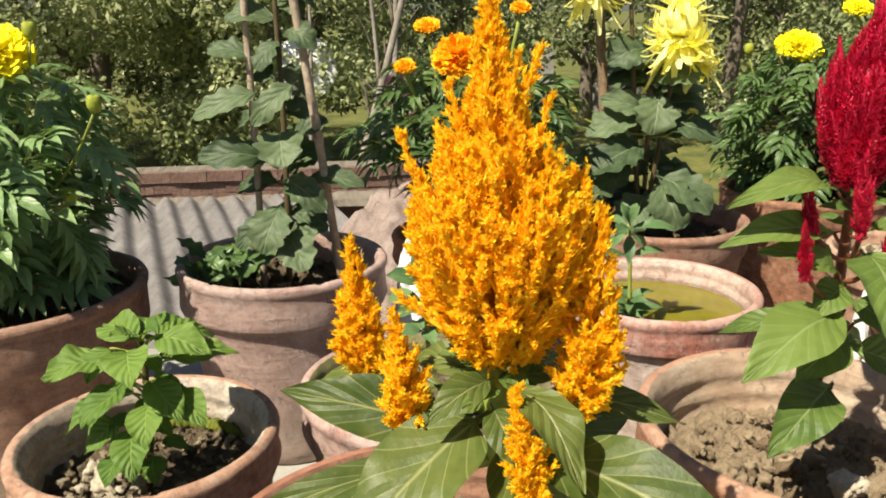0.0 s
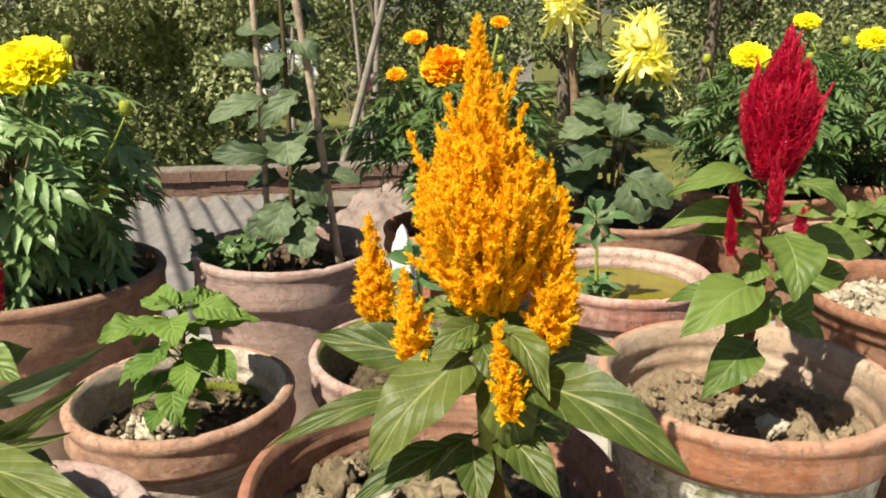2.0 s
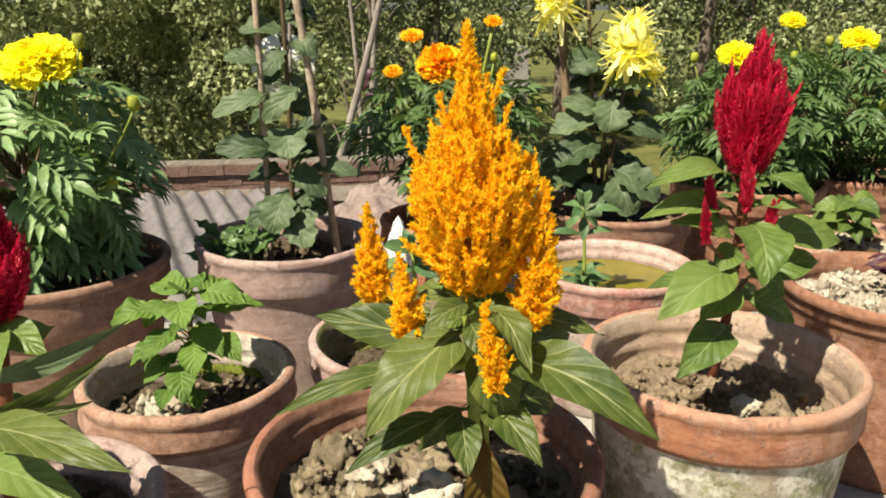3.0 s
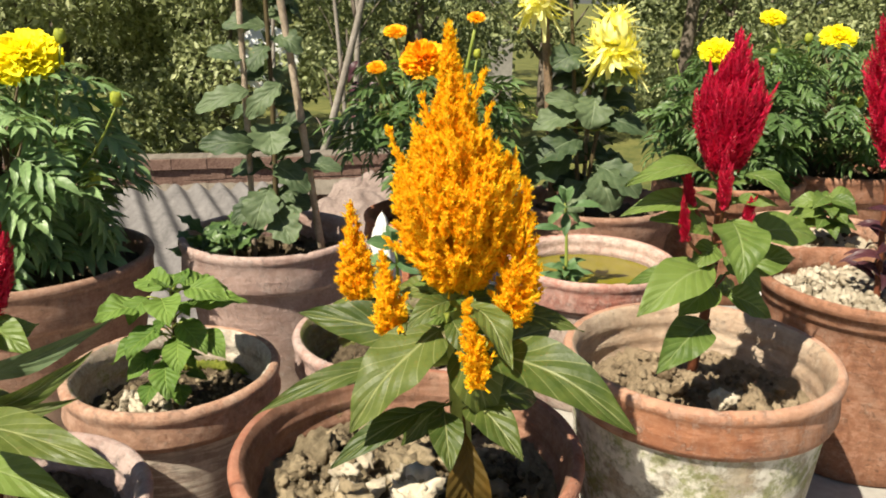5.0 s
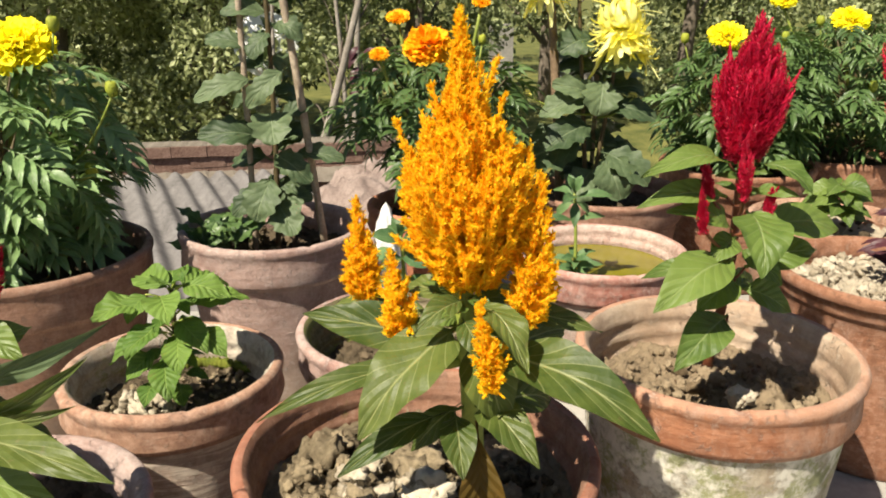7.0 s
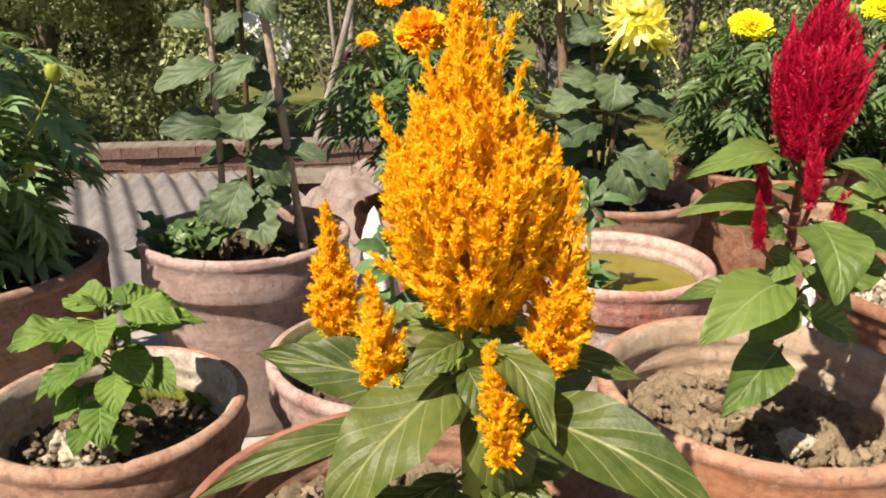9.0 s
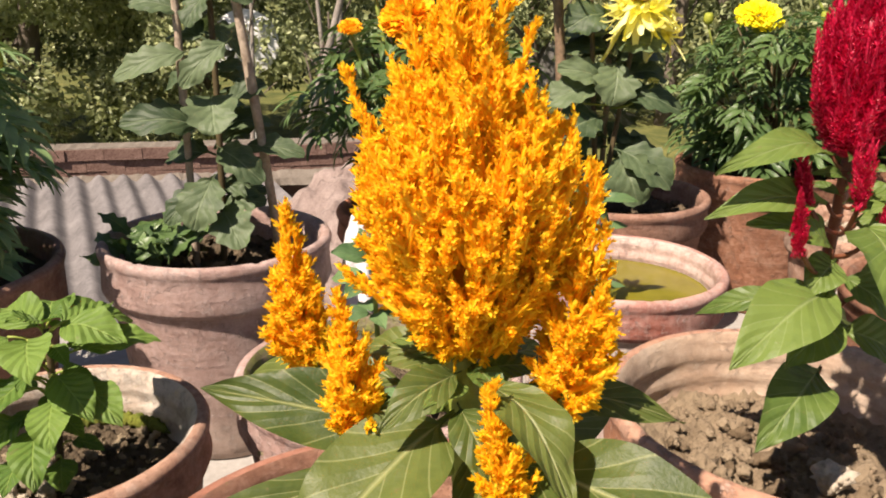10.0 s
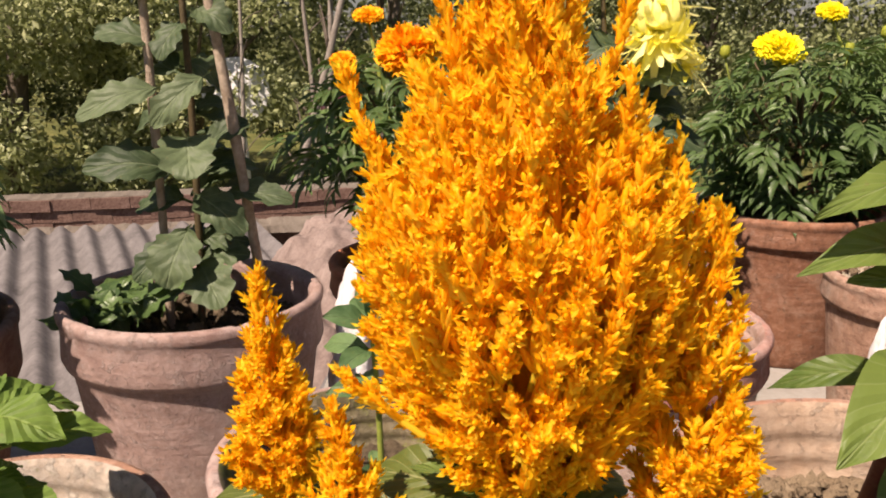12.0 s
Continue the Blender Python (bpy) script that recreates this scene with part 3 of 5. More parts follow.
def ground_in_pot(cx, cy, z, radius, material, seed=0, rough=0.008):
    """Crumbled earth: low humps broken into cells with cracks between."""
    soil = thing("potting_soil", (cx, cy, z), "rough crumbly soil filling a clay pot", "soil")
    rings, seg = 60, 180
    verts, faces = [(cx, cy, z + 0.004)], []
    for i in range(1, rings + 1):
        r = radius * i / rings
        for j in range(seg):
            a = 2 * math.pi * j / seg
            x, y = r * math.cos(a), r * math.sin(a)
            near = noise.voronoi((x * 105 + seed, y * 105, seed))[0]
            fine = noise.voronoi((x * 260 + seed, y * 260, seed))[0]
            hump = noise.noise((x * 24 + seed, y * 24, seed))
            hgt = rough * 1.3 * (0.9 * hump + 0.9 * (0.45 - near[0]) + 0.6 * (0.4 - fine[0]) + 0.5 * noise.noise((x * 200, y * 200, 1.0)))
            verts.append((cx + x, cy + y, z + hgt + 0.003 * (i / rings) ** 6))
    for j in range(seg):
        faces.append((0, 1 + j, 1 + (j + 1) % seg))
    for i in range(rings - 1):
        for j in range(seg):
            k = (j + 1) % seg
            faces.append((1 + i * seg + j, 1 + (i + 1) * seg + j, 1 + (i + 1) * seg + k, 1 + i * seg + k))
    part("soil_surface", verts, faces, material, soil)
    SOILS.append(soil)
    return soil


def clod_verts(rng, size):
    bm = bmesh.new()
    bmesh.ops.create_icosphere(bm, subdivisions=3, radius=1.0)
    s = np.array([rng.uniform(0.8, 1.25), rng.uniform(0.7, 1.1), rng.uniform(0.55, 0.85)]) * size
    off = rng.uniform(0, 50)
    v = []
    for p in bm.verts:
        cell = noise.voronoi(p.co * 1.7 + Vector((off, 0, 0)))[0]
        k = 0.86 + 0.5 * noise.noise(p.co * 1.3 + Vector((off, 0, 0))) + 0.40 * min(0.5, cell[1] - cell[0]) + 0.40 * noise.noise(p.co * 3.4 + Vector((0, off, 0))) + 0.45 * noise.noise(p.co * 8.0 + Vector((0, off, 0)))
        v.append((p.co.x * s[0] * k, p.co.y * s[1] * k, p.co.z * s[2] * k))
    f = [tuple(q.index for q in face.verts) for face in bm.faces]
    bm.free()
    return np.array(v), f


CLODS, SOILS = {}, []


def scatter_clods(cx, cy, z, radius, count, material, rng, low=0.003, high=0.012, hollow=0.0):
    """Lumps of earth on the soil of the nearest pot, out of a few shared shapes."""
    heap = min(SOILS, key=lambda s: (s.location.x - cx) ** 2 + (s.location.y - cy) ** 2)
    shift = Vector((cx, cy, z)) - heap.location
    for k in range(count):
        key = (material.name, int(rng.integers(5)))
        if key not in CLODS:
            v, f = clod_verts(rng, 1.0)
            CLODS[key] = mesh_of("clod", v, f, CLOD_OF[material.name], True)
        a, r = rng.uniform(0, 2 * math.pi), radius * math.sqrt(rng.uniform(hollow, 1))
        ob = new("clod", CLODS[key])
        ob.parent = heap
        s = low + (high - low) * rng.random() ** 2.2
        ob.matrix_basis = pose(shift.x + r * math.cos(a), shift.y + r * math.sin(a), shift.z + s * 0.25, rng.uniform(0, 60), rng.uniform(0, 60), rng.uniform(0, 360)) @ Matrix.Diagonal((s, s, s, 1))
    return heap


# ---- setting: terrace, lower roof, garden ----
def box_verts(x0, x1, y0, y1, z0, z1):
    v = [(x, y, z) for z in (z0, z1) for y in (y0, y1) for x in (x0, x1)]
    f = [(0, 2, 3, 1), (4, 5, 7, 6), (0, 1, 5, 4), (2, 6, 7, 3), (0, 4, 6, 2), (1, 3, 7, 5)]
    return v, f


GRASS = mottled("lawn", (0.05, 0.075, 0.016), (0.22, 0.21, 0.06), 2.6, 0.9, 0.03, 14.0)
v, f = box_verts(-3.2, 3.2, -2.4, 0.80, -1.3, 0.0)
w, g = box_verts(-0.16, 3.2, 0.80, 1.55, -1.3, 0.0)
f, v = f + [tuple(i + 8 for i in q) for q in g], v + w
tagged(part("pavement", v, f, CONCRETE, None, "worn grey concrete terrace slab under the pots", False), "", "terrace", "", "structure")

# ground: one sheet to the horizon
n_side = 60
xs = np.sign(np.linspace(-1, 1, n_side)) * np.abs(np.linspace(-1, 1, n_side)) ** 3 * 600
gv = [(x, y + 10, -1.25 + 0.10 * noise.noise((x * 0.4, y * 0.4, 0))) for y in xs for x in xs]
tagged(part("ground", gv, grid_faces(n_side, n_side), GRASS, None, "uneven lawn with dry yellowish grass"), "", "ground", "", "structure")

rng = np.random.default_rng(11)

# corrugated sheet roof below the terrace, running up to a brick parapet
SHEET = mottled("cement_sheet", (0.112, 0.104, 0.102), (0.245, 0.229, 0.224), 5, 0.9, 0.004, 10.0)
BRICK = mottled("old_brick", (0.11, 0.058, 0.044), (0.30, 0.195, 0.155), 11, 0.9, 0.006, 8.0)
DUST = mottled("dusty_mortar", (0.15, 0.125, 0.10), (0.23, 0.20, 0.165), 9, 0.95, 0.006, 8.0)
MORTAR = mottled("old_mortar", (0.15, 0.105, 0.085), (0.26, 0.20, 0.165), 9, 0.95, 0.006, 8.0)
roof = thing("lower_roof", (-1.9, 3.4, -0.9), "grey corrugated cement sheet roof below the terrace", "roof", "", "structure")
along, across = Vector((-0.44, 0.90, 0.03)), Vector((0.98, 0.20, 0.0))
ridge_start = Vector((-1.05, 1.86, -0.74))
cols, rows = 240, 14
rv = []
for j in range(rows):
    for i in range(cols):
        p = ridge_start + along * (3.05 * j / (rows - 1)) + across * (-2.2 + 3.4 * i / (cols - 1))
        h = 0.024 * math.sin(2 * math.pi * (3.4 * i / (cols - 1)) / 0.146) + 0.004 * noise.noise((p.x * 3, p.y * 3, 0))
        rv.append((p.x, p.y, p.z + h))
part("sheet", rv, grid_faces(rows, cols), SHEET, roof)

# plain walls that carry the sheets
for near, far in ((0.12, 0.24), (2.75, 2.87)):
    v, f = [], [(0, 2, 3, 1), (4, 5, 7, 6), (0, 1, 5, 4), (2, 6, 7, 3), (0, 4, 6, 2), (1, 3, 7, 5)]
    for z in (-1.3, -0.775):
        for a in (near, far):
            for c in (-2.15, 1.15):
                p = ridge_start + along * a + across * c
                v.append((p.x, p.y, z))
    part("support_wall", v, f, SHEET, roof, smooth=False)

parapet = thing("wall_parapet", (-1.9, 4.75, -1.2), "low red brick parapet with a worn plastered top", "brick wall", "", "structure")
wall_yaw = math.degrees(math.atan2(0.20, 0.98))
turn = pose(-1.97, 4.76, 0, 0, 0, wall_yaw)


def turned_box(x0, x1, y0, y1, z0, z1):
    v, f = box_verts(x0, x1, y0, y1, z0, z1)
    return [tuple(turn @ Vector(p)) for p in v], f


v, f = turned_box(-3.0, 2.2, 0.004, 0.21, -1.25, -0.475)
part("wall_core", v, f, MORTAR, parapet, smooth=False)
v, f = box_verts(-0.116, 0.116, -0.004, 0.10, 0.0, 0.071)
brick_mesh = mesh_of("brick", v, f, BRICK, False)
for course in range(3):
    for k in range(22):
        ob = new("brick", brick_mesh)
        ob.parent = parapet
        x = -2.95 + 0.236 * k + (0.118 if course % 2 else 0)
        ob.matrix_basis = Matrix.Translation(-parapet.location) @ turn @ pose(x, 0.0 + rng.uniform(-0.006, 0.004) - 0.02 * (course == 2), -0.69 + 0.075 * course + rng.uniform(-0.004, 0.004), 0, rng.uniform(-1, 1), rng.uniform(-1.5, 1.5))
# cement fillet where the sheets meet the wall
v = []
for i in range(200):
    x = -3.0 + 5.2 * i / 199
    rough = 0.016 * noise.noise((x * 8, 1, 7.0)) + 0.010 * noise.noise((x * 27, 3, 1.0))
    for y, z in ((0.0, -0.640 + rough), (-0.035, -0.652 + rough), (-0.10 + rough, -0.678), (-0.13 + 2 * rough, -0.72)):
        v.append(tuple(turn @ Vector((x, y, z))))
part("mortar_fillet", v, grid_faces(200, 4), DUST, parapet, smooth=False)
v, f = [], []
for i in range(160):
    x = -3.0 + 5.2 * i / 159
    lift = 0.014 * noise.noise((x * 7, 0, 2.0)) + 0.010 * noise.noise((x * 23, 0, 5.0))
    for y, z in ((-0.012 + 0.010 * noise.noise((x * 9, 4, 0)), -0.486 + 0.008 * noise.noise((x * 15, 9, 0))), (-0.004, -0.462 + lift), (0.11, -0.452 + lift), (0.23, -0.47)):
        v.append(tuple(turn @ Vector((x, y, z))))
f = grid_faces(160, 4)
part("coping", v, f, DUST, parapet, smooth=False)

# mound of broken rubble under a dusty cloth beside the roof
RUBBLE = mottled("dusty_rubble", (0.20, 0.145, 0.125), (0.38, 0.30, 0.265), 10, 0.95, 0.01, 9.0)
hv = []
for j in range(100):
    for i in range(90):
        x, y = -1.0 + 1.5 * i / 89, 2.1 + 2.9 * j / 99
        q = max(0, 1 - ((x + 0.42) / 0.62) ** 2) * max(0, 1 - ((y - 3.6) / 1.4) ** 2)
        z = -1.1 + 0.72 * q ** 0.6 + 0.08 * noise.noise((x * 4, y * 4, 3)) + 0.06 * noise.noise((x * 11, y * 11, 3)) + 0.035 * noise.noise((x * 25, y * 25, 3))
        hv.append((x, y, z))
tagged(part("rubble_mound", hv, grid_faces(100, 90), RUBBLE, None, "dusty pinkish mound of rubble beside the lower roof"), "", "rubble", "", "stuff")


# ---- garden behind: leafy shrubs, trunks, dish ----
def leaf_cloud(centres, spread, count, size, rng):
    """Small bent leaves round clump centres: four corners and two faces apiece."""
    c = centres[rng.integers(len(centres), size=count)]
    d = rng.normal(0, 1, (count, 3))
    d /= np.linalg.norm(d, axis=1)[:, None]
    p = c + d * spread * rng.uniform(0.35, 1.0, (count, 1)) ** 0.6
    axis = d * 0.6 + rng.normal(0, 0.7, (count, 3)) + np.array([0, 0, -0.2])
    axis /= np.linalg.norm(axis, axis=1)[:, None]
    side = np.cross(axis, rng.normal(0, 1, (count, 3)))
    side /= np.linalg.norm(side, axis=1)[:, None]
    nrm = np.cross(axis, side)
    s = size * rng.uniform(0.6, 1.35, (count, 1))
    v = np.stack([p, p + axis * s * 0.5 + side * s * 0.27 + nrm * s * 0.08, p + axis * s, p + axis * s * 0.5 - side * s * 0.27 + nrm * s * 0.08], 1).reshape(-1, 3)
    k = np.arange(count)[:, None, None] * 4
    return v, (np.array([(0, 1, 2), (0, 2, 3)])[None] + k).reshape(-1, 3)


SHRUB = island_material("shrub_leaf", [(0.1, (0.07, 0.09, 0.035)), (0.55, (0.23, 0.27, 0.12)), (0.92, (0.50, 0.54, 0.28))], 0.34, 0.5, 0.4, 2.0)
# lighter copy of the shrub leaf: sun on the shrubs is put into the colour
SHRUB_SUNLIT = island_material("sunlit_shrub_leaf", [(0.1, (0.17, 0.20, 0.085)), (0.6, (0.40, 0.44, 0.21)), (0.95, (0.64, 0.67, 0.38))], 0.44, 0.5, 0.4, 2.0)
BARK = mottled("bark", (0.11, 0.085, 0.065), (0.24, 0.20, 0.16), 9, 0.95, 0.01, 7.0)
PALE_BARK = mottled("pale_bark", (0.20, 0.17, 0.14), (0.42, 0.38, 0.33), 9, 0.9, 0.006, 7.0)


def garden_tree(x, y, base_z, height, width, leaves, size, material, label, rng, clumps=60, low=0.12):
    tree = thing("garden_tree", (x, y, base_z), label, "tree")
    top = base_z + height
    v, f = tube(bow((x, y, base_z - 0.1), (x + rng.uniform(-0.3, 0.3), y, top * 0.7), (rng.uniform(-0.2, 0.2), 0, 0)), [0.12, 0.11, 0.10, 0.09, 0.08, 0.07, 0.05, 0.03])
    part("trunk", v, f, BARK, tree)
    for k in range(6):
        a, z0 = rng.uniform(0, 6.28), base_z + height * rng.uniform(0.1, 0.6)
        end = (x + math.cos(a) * width * 0.7, y + math.sin(a) * width * 0.6, z0 + height * 0.25)
        v, f = tube(bow((x, y, z0), end, (0, 0, 0.1)), [0.045, 0.04, 0.035, 0.03, 0.025, 0.02, 0.015, 0.008], 6)
        part("limb", v, f, BARK, tree)
    c = []
    while len(c) < clumps:
        q = rng.uniform(-1, 1, 3)
        d = np.linalg.norm(q)
        if 0.45 < d < 1:
            c.append((x + q[0] * width, y + q[1] * width * 0.7, base_z + height * (low + (1 - low) * (0.5 + 0.5 * q[2]))))
    v, f = leaf_cloud(np.array(c), np.array([0.40, 0.38, 0.30]) * (0.5 + width * 0.25), leaves, size, rng)
    part("crown", v, f, material, tree, smooth=False)
    return tree


garden_tree(-4.3, 7.6, -1.25, 4.4, 1.9, 26000, 0.078, SHRUB_SUNLIT, "dense evergreen shrub with small leaves coloured pale as if sunlit", rng, 70, 0.05)
garden_tree(-2.5, 7.9, -1.25, 4.4, 1.8, 24000, 0.078, SHRUB_SUNLIT, "dense grey-green evergreen shrub behind the parapet", rng, 70, 0.05)
garden_tree(-0.7, 9.4, -1.25, 4.6, 1.7, 16000, 0.072, SHRUB, "leafy dark garden tree with twiggy branches", rng, 60, 0.10)
garden_tree(1.3, 12.6, -1.25, 5.0, 2.0, 11000, 0.10, SHRUB, "shady garden tree beyond the lawn", rng, 60, 0.22)
garden_tree(4.4, 13.0, -1.25, 5.0, 2.2, 11000, 0.10, SHRUB, "shady garden tree beyond the lawn", rng, 60, 0.20)
garden_tree(7.6, 12.0, -1.25, 5.0, 2.2, 11000, 0.10, SHRUB, "shady garden tree beyond the lawn", rng, 60, 0.15)
garden_tree(3.0, 11.0, -1.25, 4.6, 1.7, 9000, 0.09, SHRUB, "leafy dark garden tree with twiggy branches", rng, 60, 0.06)
garden_tree(6.0, 10.2, -1.25, 4.6, 1.8, 9000, 0.09, SHRUB, "leafy dark garden tree with twiggy branches", rng, 60, 0.06)
garden_tree(-7.2, 8.4, -1.25, 4.8, 2.0, 12000, 0.09, SHRUB_SUNLIT, "dense evergreen shrub with small leaves coloured pale as if sunlit", rng, 70, 0.05)
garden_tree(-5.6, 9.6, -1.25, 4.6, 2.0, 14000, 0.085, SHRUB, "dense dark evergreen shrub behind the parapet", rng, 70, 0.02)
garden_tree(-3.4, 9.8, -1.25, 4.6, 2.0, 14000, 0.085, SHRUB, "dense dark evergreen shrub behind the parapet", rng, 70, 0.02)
hedge_centres = np.stack([rng.uniform(-16, 20, 260), rng.uniform(16.5, 18.5, 260), rng.uniform(-1.2, 6.5, 260)], 1)
v, f = leaf_cloud(hedge_centres, np.array([0.9, 0.8, 0.9]), 36000, 0.20, rng)
tagged(part("far_woods", v, f, SHRUB, None, "dark wooded backdrop at the garden's end", False), "", "woods", "", "stuff")

for x0, z0, x1, z1, y, r in ((-1.30, -0.75, -0.56, 0.75, 5.7, 0.034), (-0.92, -0.75, -1.10, 0.8, 6.0, 0.020), (-0.98, -0.75, -0.86, 0.7, 6.3, 0.030), (-1.75, -0.75, -1.66, 0.6, 6.6, 0.020)):
    stem = thing("bare_sapling", (x0, y, -1.2), "thin pale leaning sapling trunk with bare bark", "sapling", "saplings")
    v, f = tube(bow((x0, y, -1.25), (x1, y + 0.1, z1 + 0.6), (0.03, 0, 0), 10), np.linspace(r * 1.15, r * 0.6, 10), 8)
    part("trunk", v, f, PALE_BARK, stem)
    for k in range(7):
        q = 0.3 + 0.09 * k
        p = (x0 + (x1 - x0) * q, y + 0.1 * q, -1.25 + (z1 + 1.85) * q)
        v, f = tube(bow(p, (p[0] + rng.uniform(-0.28, 0.28), p[1] + rng.uniform(-0.1, 0.1), p[2] + rng.uniform(0.1, 0.4)), (0, 0, 0.03)), np.linspace(r * 0.35, r * 0.12, 8), 5)
        part("twig", v, f, BARK, stem)

house = thing("garden_wall", (1.0, 14.5, -1.25), "pale grey plastered garden wall among the trees", "garden wall", "", "structure")
PLASTER = mottled("grey_plaster", (0.20, 0.19, 0.175), (0.36, 0.345, 0.32), 3, 0.9, 0.004, 8.0)
for x0, x1, top in ((0.45, 0.88, -0.10), (1.5, 2.6, -0.35)):
    v, f = box_verts(x0, x1, 14.4, 14.65, -1.3, top)
    part("wall_panel", v, f, PLASTER, house, smooth=False)
red_plant = thing("red_leaved_shrub", (-0.80, 5.6, -1.25), "slender shrub with dull red drooping leaves", "shrub")
v, f = tube(bow((-0.80, 5.6, -1.3), (-0.76, 5.6, 0.1), (0.03, 0, 0)), np.linspace(0.014, 0.006, 8), 7)
part("stem", v, f, BARK, red_plant)
for k in range(9):
    z = -0.25 + 0.05 * k
    leaf(red_plant, (-0.77, 5.6, z), (-0.77 + 0.16 * math.cos(k * 2.1), 5.55, z - 0.12 + 0.2 * (k % 3 == 0)), 0.055, LEAF_MAROON, nu=10, nv=5, seed=k)

WHITE = mottled("white_enamel", (0.72, 0.73, 0.74), (0.82, 0.83, 0.84), 3, 0.45, 0.001, 6.0)
dish = thing("satellite_dish", (-1.84, 7.25, -1.2), "white satellite dish on a pale pole in the garden", "satellite dish")
dv = []
for i in range(12):
    for j in range(40):
        r, a = 0.30 * i / 11 + 0.002, 2 * math.pi * j / 40
        local = Vector((r * math.cos(a), 0.5 * r * r - 0.05, r * math.sin(a)))
        dv.append(tuple(Euler((radians(-14), 0, radians(8))).to_matrix() @ local + Vector((-1.85, 7.12, 0.05))))
part("reflector", dv, grid_faces(12, 40, True), WHITE, dish)
v, f = tube([(-1.81, 7.25, -1.25), (-1.83, 7.25, -0.5), (-1.85, 7.2, 0.02)], 0.03, 10)
part("pole", v, f, WHITE, dish)
v, f = tube([(-1.85, 7.1, -0.22), (-1.84, 6.85, -0.12), (-1.85, 6.72, -0.02)], 0.012, 8)
part("feed_arm", v, f, WHITE, dish)


# ---- plants ----
def celosia_orange():
    plant = thing("celosia_plant", (0.044, -0.058, 0.19), "orange plumed celosia in full bloom with broad green leaves", "flower plant")
    rng = np.random.default_rng(21)
    v, f = tube(bow((0.045, -0.055, 0.17), (0.036, -0.050, 0.385), (0.004, 0, 0), 12), np.linspace(0.0090, 0.0075, 12), 10)
    part("stem", v, f, STEM_GREEN, plant)
    side_stems = []

    def stem_near(p):
        return min(side_stems, key=lambda s: (s[0] - Vector(p)).length)[1]

    for end in ((-0.036, -0.022, 0.364), (-0.006, -0.062, 0.347), (0.057, -0.100, 0.332), (0.081, -0.068, 0.368)):
        v, f = tube(bow((0.039, -0.052, 0.325), end, (0, 0, -0.012)), np.linspace(0.0035, 0.0022, 8), 7)
        side_stems.append((Vector(end), part("side_stem", v, f, STEM_GREEN, plant)))
    plume("plume", plant, (0.043, -0.050, 0.384), (0.033, -0.050, 0.566),
          [(0, 0.018), (0.06, 0.027), (0.13, 0.034), (0.28, 0.041), (0.42, 0.041), (0.54, 0.032), (0.64, 0.020), (0.74, 0.0105), (0.83, 0.006), (0.92, 0.003), (1, 0.001)],
          ORANGE, 640, rng, 0.036, 0.0026, 0.0034, (38, 82), lumps=0.13, slim=0.20, core=0.54, reach=(0.84, 1.10), finger=0.0105, open_out=0.62,
          extra=[((0.012, -0.062, 0.440), (-0.009, -0.056, 0.501), 0.0026), ((0.024, -0.070, 0.455), (0.013, -0.072, 0.499), 0.0026), ((0.068, -0.074, 0.420), (0.080, -0.068, 0.464), 0.0026), ((0.075, -0.066, 0.418), (0.0865, -0.060, 0.466), 0.0026), ((0.058, -0.060, 0.445), (0.067, -0.055, 0.489), 0.0026), ((0.012, -0.07, 0.405), (-0.010, -0.072, 0.425), 0.0026), ((0.046, -0.05, 0.50), (0.058, -0.048, 0.537), 0.0026), ((0.040, -0.06, 0.500), (0.0475, -0.06, 0.533), 0.0024), ((0.052, -0.062, 0.480), (0.0625, -0.062, 0.516), 0.0024), ((0.022, -0.055, 0.490), (0.016, -0.055, 0.520), 0.0024)])
    flame = [(0, 0.55), (0.18, 1.0), (0.42, 0.85), (0.66, 0.48), (0.83, 0.24), (1, 0.06)]
    for base, tip, w, n in (((-0.036, -0.022, 0.360), (-0.041, -0.020, 0.437), 0.0155, 80), ((-0.006, -0.062, 0.343), (-0.013, -0.060, 0.410), 0.0130, 70), ((0.057, -0.100, 0.328), (0.047, -0.098, 0.388), 0.0110, 52), ((0.081, -0.068, 0.362), (0.089, -0.060, 0.464), 0.0185, 115)):
        plume("side_plume", stem_near(base), base, tip, [(q, w * r) for q, r in flame], ORANGE, int(n * 0.9), rng, 0.018, 0.0024, 0.0032, (24, 78), slim=0.20, lumps=0.20, reach=(0.70, 1.10), finger=0.0085, open_out=0.68)

    def blade(base, tip, width, **shape):
        leaf(plant, base, tip, width, LEAF_CEL, **shape)

    blade((0.036, -0.060, 0.356), (-0.032, -0.120, 0.302), 0.051, arch=0.13, face=(-0.30, -0.66, 0.72), seed=1, nu=32, belly=0.34, fold=0.20, full=0.64)
    blade((0.030, -0.048, 0.336), (-0.080, -0.040, 0.356), 0.037, arch=0.03, face=(0.0, -0.75, 0.7), seed=2)
    blade((0.020, -0.020, 0.345), (-0.079, 0.020, 0.330), 0.028, arch=0.12, face=(0, -0.5, 0.8), seed=3)
    blade((0.030, -0.045, 0.322), (-0.101, -0.104, 0.306), 0.022, arch=0.10, face=(0.25, -0.45, 0.9), seed=4)
    blade((0.029, -0.029, 0.321), (-0.054, -0.071, 0.307), 0.021, arch=0.10, face=(0.1, -0.6, 0.8), seed=5)
    blade((0.046, -0.058, 0.334), (0.159, -0.141, 0.320), 0.046, arch=0.13, face=(0.25, -0.62, 0.75), seed=6, nu=32, petiole=0.20, belly=0.38, full=0.68)
    blade((0.060, -0.045, 0.362), (0.134, -0.060, 0.353), 0.022, arch=0.06, face=(0, -0.6, 0.8), seed=7, ripple=0.2)
